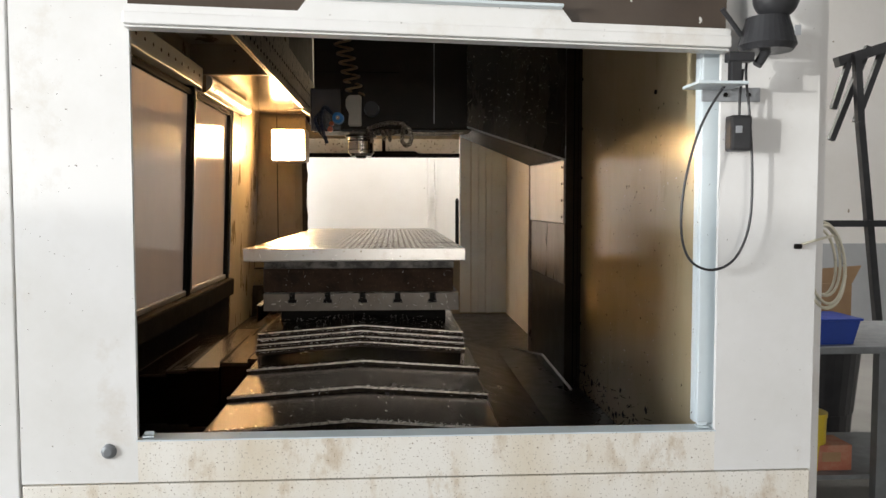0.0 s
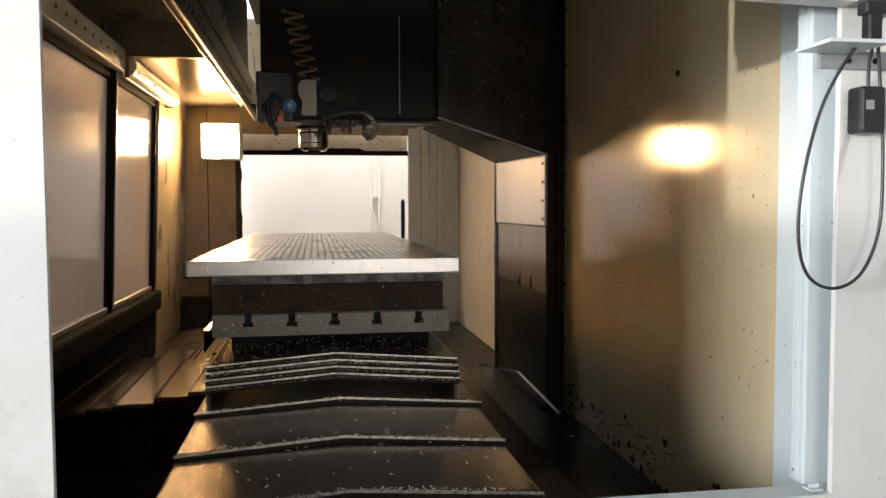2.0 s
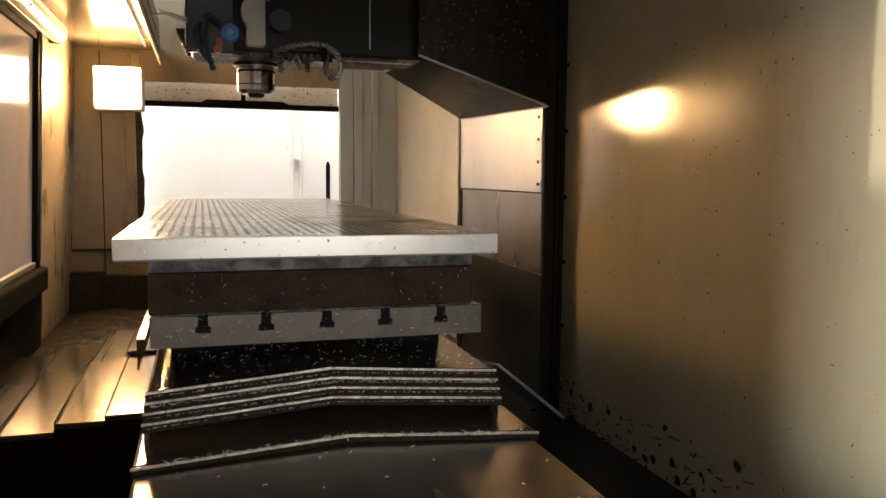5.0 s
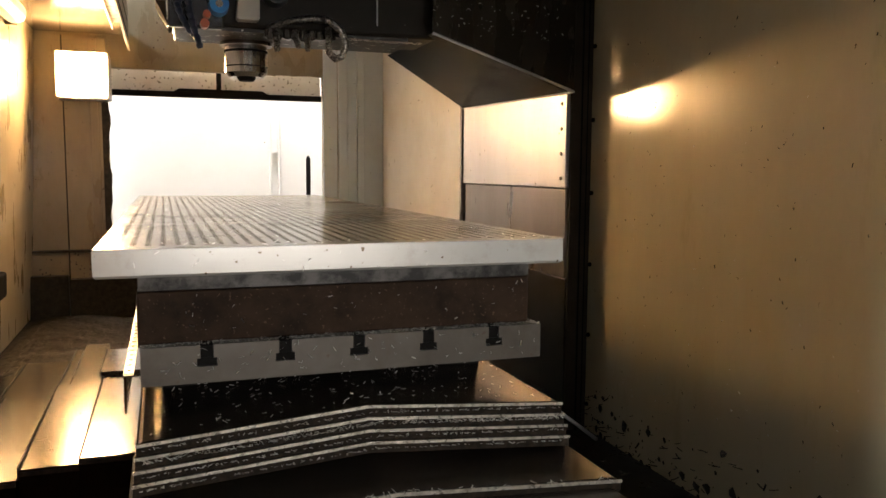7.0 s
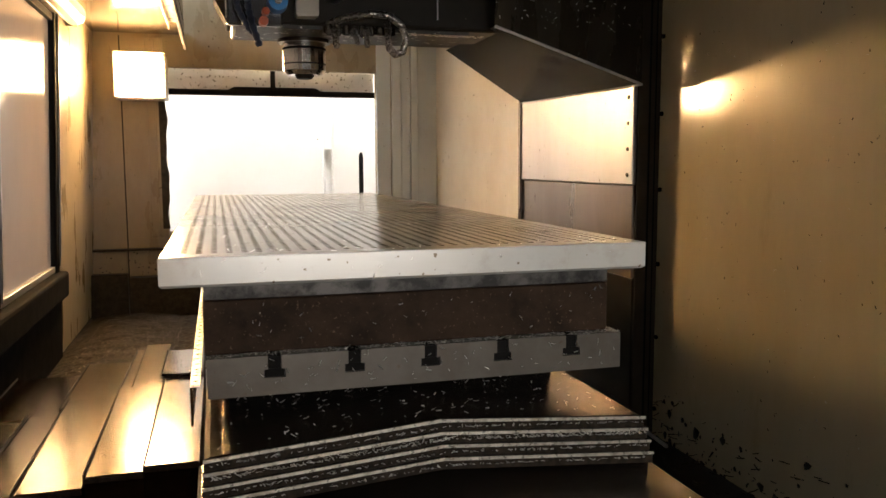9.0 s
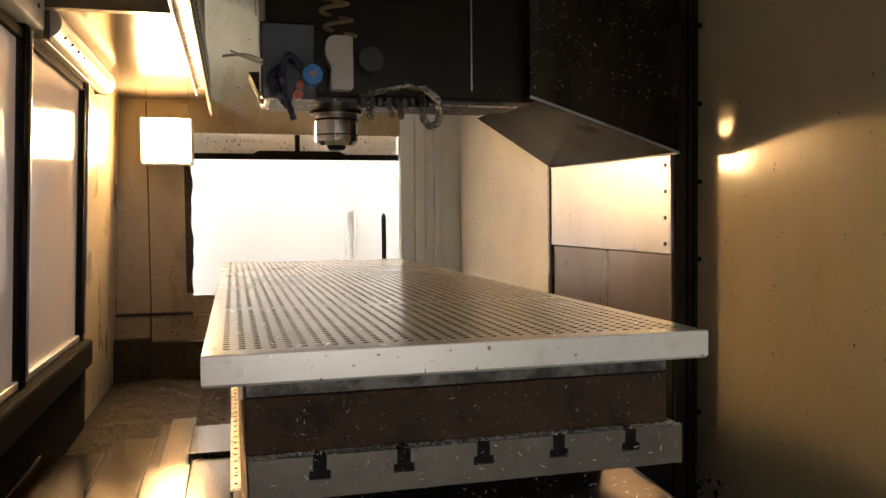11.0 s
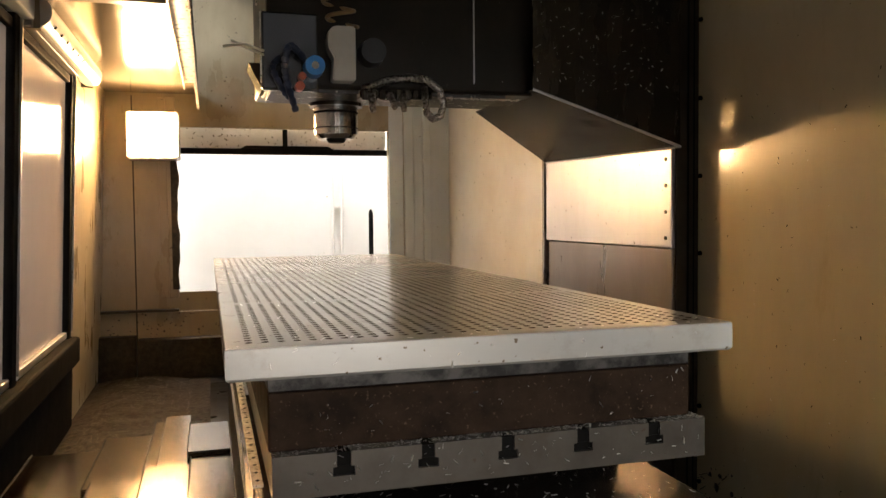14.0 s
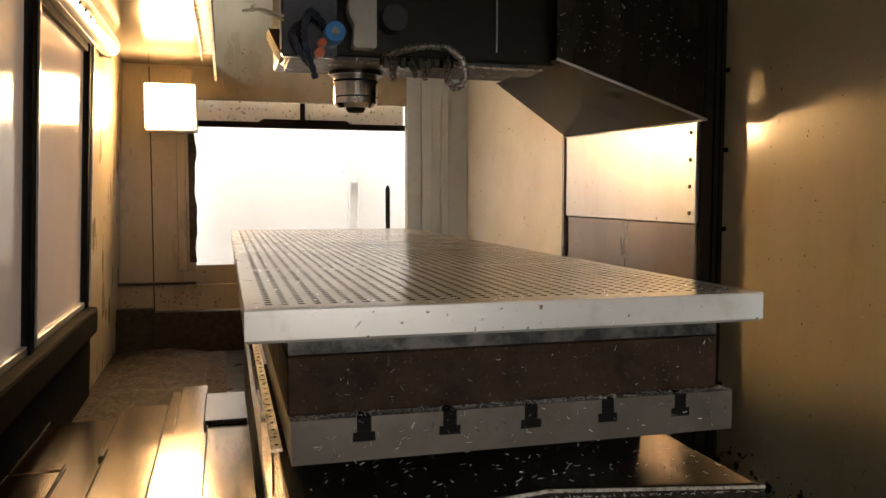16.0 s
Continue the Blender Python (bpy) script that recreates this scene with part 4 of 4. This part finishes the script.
bm = cyl(B(), (0, 0, 0), (0, -0.006, 0), 0.016, 0.0145, seg=24)
cyl(bm, (0, -0.006, 0), (0, -0.010, 0), 0.0145, 0.008, seg=24)
part("head", bm, "greysteel", bs)

# ---- camera on its bracket ----
br = thing("shelf_bracket", "grey steel angle bracket screwed beside the opening", "bracket", (0.72, NY, 1.57))
rel(part("plate", boxes((0.685, 0.812, NY - 0.008, NY - 0.001, 1.560, 1.590), bevel=0.001), "greyplastic", br))
rel(part("arm", boxes((0.640, 0.745, NY - 0.10, NY - 0.009, 1.584, 1.590), bevel=0.001), "bluegrey", br))
bm = cyl(B(), (0.785, NY - 0.008, 1.574), (0.785, NY - 0.011, 1.574), 0.005, seg=12)
cyl(bm, (0.735, NY - 0.008, 1.574), (0.735, NY - 0.011, 1.574), 0.005, seg=12)
rel(part("screw", bm, "slot", br))
wc = thing("security_camera", "black dome security camera on a swivel foot", "camera", (0.79, NY - 0.06, 1.69))
C = Vector((0.79, NY - 0.08, 1.685))
bm = cyl(B(), C + Vector((0, 0, -0.02)), C + Vector((0, 0, 0.035)), 0.058, 0.042, seg=32)
cyl(bm, C + Vector((0, 0, -0.032)), C + Vector((0, 0, -0.02)), 0.050, 0.058, seg=32)
body_ob = rel(part("base", bm, "plastic", wc))
bm = B()
bmesh.ops.create_uvsphere(bm, u_segments=24, v_segments=14, radius=0.046, matrix=Matrix.Translation(C + Vector((0.012, -0.01, 0.075))))
rel(part("head", bm, "plastic", wc, smooth=True))
bm = cyl(B(), C + Vector((0.012, -0.04, 0.08)), C + Vector((0.012, -0.062, 0.082)), 0.022, seg=24)
rel(part("lens", bm, "slot", wc))
rel(part("antenna", cyl(B(), C + Vector((-0.055, 0, 0.0)), C + Vector((-0.10, -0.01, 0.05)), 0.005, seg=10), "plastic", wc))
rel(part("foot", cyl(B(), C + Vector((0, 0, -0.03)), C + Vector((-0.02, 0, -0.06)), 0.010, seg=14), "plastic", wc))
rel(part("swivel", boxes((C.x - 0.085, C.x - 0.03, C.y - 0.012, C.y + 0.012, C.z - 0.055, C.z - 0.035), (C.x - 0.078, C.x - 0.055, C.y - 0.01, C.y + 0.01, C.z - 0.098, C.z - 0.05), bevel=0.003), "plastic", wc))
rel(part("mark", boxes((C.x + 0.035, C.x + 0.047, C.y - 0.0465, C.y - 0.044, C.z - 0.008, C.z + 0.012)), "greyplastic", wc, "pale maker's mark"))
ad = thing("power_adapter", "black plug-in power adapter hanging on its cable", "adapter", (0.757, NY - 0.03, 1.49))
rel(part("body", boxes((0.734, 0.780, NY - 0.045, NY - 0.008, 1.452, 1.528), bevel=0.006), "plastic", ad))
rel(part("label", boxes((0.743, 0.757, NY - 0.0465, NY - 0.0452, 1.49, 1.505)), "greyplastic", ad))
pts = [(0.745, NY - 0.06, 1.60), (0.715, NY - 0.06, 1.59), (0.665, NY - 0.05, 1.50), (0.635, NY - 0.045, 1.38), (0.632, NY - 0.04, 1.28), (0.655, NY - 0.035, 1.22), (0.705, NY - 0.03, 1.20), (0.755, NY - 0.028, 1.225), (0.785, NY - 0.028, 1.30), (0.788, NY - 0.028, 1.42), (0.778, NY - 0.03, 1.54), (0.765, NY - 0.04, 1.61), (0.758, NY - 0.06, 1.64)]


tagged(part("camera_cable", tube(B(), smooth_path(pts), 0.0028, 8), "plastic", smooth=True), "thin black cable hanging in a long loop", "cable")
tagged(part("adapter_cable", tube(B(), smooth_path([(0.757, NY - 0.03, 1.526), (0.755, NY - 0.035, 1.57), (0.750, NY - 0.06, 1.62)]), 0.0028, 8), "plastic", smooth=True), "short black lead of the adapter", "cable")

# ---- workshop corner beside the machine ----
bench = thing("work_bench", "grey steel workshop bench", "bench", (2.2, 3.3, 0))
rel(part("top", boxes((1.30, 2.9, 2.95, 3.65, 0.735, 0.765), bevel=0.004), "greysteel", bench))
rel(part("shelf", boxes((1.34, 2.86, 3.0, 3.6, 0.20, 0.22)), "greysteel", bench))
for x, y in ((2.02, 2.98), (2.86, 2.98), (1.34, 3.6), (2.86, 3.6), (1.34, 2.98)):
    rel(part("leg", boxes((x - 0.022, x + 0.022, y - 0.022, y + 0.022, 0, 0.735)), "greysteel", bench))
bin_ = thing("parts_bin", "blue plastic parts bin on the bench", "bin", (1.85, 3.1, 0.766))
bm = prism(B(), [(1.62, 0.766), (1.88, 0.766), (1.91, 0.865), (1.60, 0.865)], "y", 3.0, 3.22)
rel(part("body", bm, "binblue", bin_))
rel(part("rim", boxes((1.59, 1.918, 2.99, 3.23, 0.863, 0.873), bevel=0.003), "binblue", bin_))
cb = thing("cardboard_box", "brown cardboard box with an open flap behind the bin", "box", (1.8, 3.4, 0.766))
rel(part("body", boxes((1.62, 1.92, 3.27, 3.55, 0.766, 0.99), bevel=0.002), "card", cb))
rel(part("flap", prism(B(), [(1.66, 0.991), (1.92, 0.991), (1.96, 1.07), (1.67, 1.05)], "y", 3.268, 3.272), "card", cb))
bk = thing("waste_bin", "black plastic waste bin under the bench", "waste bin", (2.15, 3.9, 0))
bm = cyl(B(), (2.28, 4.1, 0.22), (2.28, 4.1, 0.68), 0.22, 0.26, seg=32)
rel(part("body", bm, "plastic", bk))
rel(part("rim", cyl(B(), (2.28, 4.1, 0.68), (2.28, 4.1, 0.70), 0.27, seg=32), "plastic", bk))
rel(part("foot", cyl(B(), (2.28, 4.1, 0.0), (2.28, 4.1, 0.218), 0.2, 0.215, seg=24), "plastic", bk))
bt = thing("yellow_tub", "yellow plastic tub on the bench shelf", "tub", (1.62, 3.1, 0.221))
rel(part("body", cyl(B(), (1.70, 3.12, 0.221), (1.70, 3.12, 0.44), 0.07, 0.075, seg=24), "yellow", bt))
rel(part("lid", cyl(B(), (1.70, 3.12, 0.44), (1.70, 3.12, 0.46), 0.078, seg=24), "yellow", bt))
rb = thing("red_carton", "faded red carton lying on the bench shelf", "carton", (1.86, 3.1, 0.221))
rel(part("body", boxes((1.80, 1.95, 3.05, 3.2, 0.221, 0.33), bevel=0.004), "brick", rb))
rel(part("label", boxes((1.82, 1.90, 3.0485, 3.0496, 0.26, 0.30)), "card", rb))

st = thing("steel_stand", "black welded steel stand behind the bench", "stand", (2.6, 4.2, 0))


def bar(name, a, b, r=0.022):
    bm = B()
    a, b = Vector(a), Vector(b)
    d = (b - a)
    box(bm, -r, r, -r, r, 0, d.length)
    bmesh.ops.transform(bm, matrix=Matrix.Translation(a) @ d.to_track_quat("Z", "Y").to_matrix().to_4x4(), verts=bm.verts[:])
    rel(part(name, bm, "plastic", st))


bar("beam", (2.40, 4.2, 2.13), (3.2, 4.2, 2.38), 0.028)
bar("brace", (2.45, 4.17, 2.12), (2.37, 4.17, 1.87), 0.015)
bar("brace", (2.58, 4.2, 2.22), (2.38, 4.2, 1.70), 0.016)
bar("leg", (2.49, 4.16, 2.18), (2.52, 4.16, 1.80), 0.019)
bar("leg", (2.52, 4.16, 1.80), (2.74, 4.16, 0.0), 0.019)
bar("brace", (2.67, 4.2, 2.22), (2.52, 4.2, 1.80), 0.016)
bar("crossbar", (2.3, 4.14, 1.235), (2.95, 4.14, 1.235), 0.018)
bar("leg", (3.1, 4.2, 2.34), (3.1, 4.2, 0.0), 0.02)
fan = thing("fan", "black round workshop fan on the stand", "fan", (2.78, 4.05, 1.27))
pts = [(2.80 + 0.2 * math.cos(a * 0.2618), 4.05, 1.33 + 0.2 * math.sin(a * 0.2618)) for a in range(25)]
rel(part("rim", tube(B(), pts, 0.012, 8), "plastic", fan))
bm = B()
for k in range(24):
    a = k * 0.2618
    tube(bm, [(2.80, 4.02, 1.33), (2.80 + 0.2 * math.cos(a), 4.05, 1.33 + 0.2 * math.sin(a))], 0.003, 5)
rel(part("grille", bm, "plastic", fan))
rel(part("post", boxes((2.775, 2.805, 4.105, 4.121, 1.20, 1.34)), "plastic", fan))
rel(part("hub", cyl(B(), (2.80, 4.0, 1.33), (2.80, 4.10, 1.33), 0.06, seg=20), "plastic", fan))
coil = thing("cable_coil", "cream cable coil hanging on the machine corner", "cable coil", (0.965, NY + 0.1, 1.2))
for i, (rx, rz, dz) in enumerate(((0.042, 0.088, 0.0), (0.047, 0.094, -0.006), (0.038, 0.080, 0.008), (0.052, 0.098, -0.002), (0.034, 0.074, 0.004))):
    pts = [(1.002 + rx * math.cos(a * 0.2094), NY + 0.05 + 0.006 * i + 0.012 * math.sin(a * 0.2094), 1.205 + dz + rz * math.sin(a * 0.2094)) for a in range(31)]
    rel(part("loop", tube(B(), pts, 0.0032, 6), "wire", coil, smooth=True))
rel(part("tail", tube(B(), smooth_path([(1.002, NY + 0.03, 1.27), (0.945, NY - 0.006, 1.262), (0.905, NY - 0.006, 1.25)]), 0.003, 6), "wire", coil))
rel(part("plug", boxes((0.897, 0.912, NY - 0.012, NY - 0.001, 1.243, 1.254), bevel=0.002), "rubber", coil))

for ob, dx in ((st, 0.09), (fan, 0.14), (bin_, 0.03), (cb, 0.14), (bt, 0.09), (bk, 0.05)):
    ob.location.x += dx

# pipes on the far workshop wall and a dark rod
pp = thing("wall_pipes", "white painted pipes on the workshop wall", "pipes", (0.376, 7.15, 0))
for x in (0.344, 0.408):
    rel(part("pipe", cyl(B(), (x, 7.17, 0.0), (x, 7.17, 3.0), 0.010, seg=14), "plaster", pp))
for z in (1.42, 1.9):
    rel(part("clip", boxes((0.331, 0.421, 7.162, 7.199, z, z + 0.008)), "plaster", pp))
rd = thing("dark_rod", "upright dark rod with a rounded top outside the far opening", "rod", (0.603, 7.1, 0))
bm = cyl(B(), (0.603, 7.1, 0.0), (0.603, 7.1, 1.375), 0.016, seg=14)
cyl(bm, (0.603, 7.1, 1.375), (0.603, 7.1, 1.40), 0.016, 0.006, seg=14)
rel(part("rod", bm, "rubber", rd))
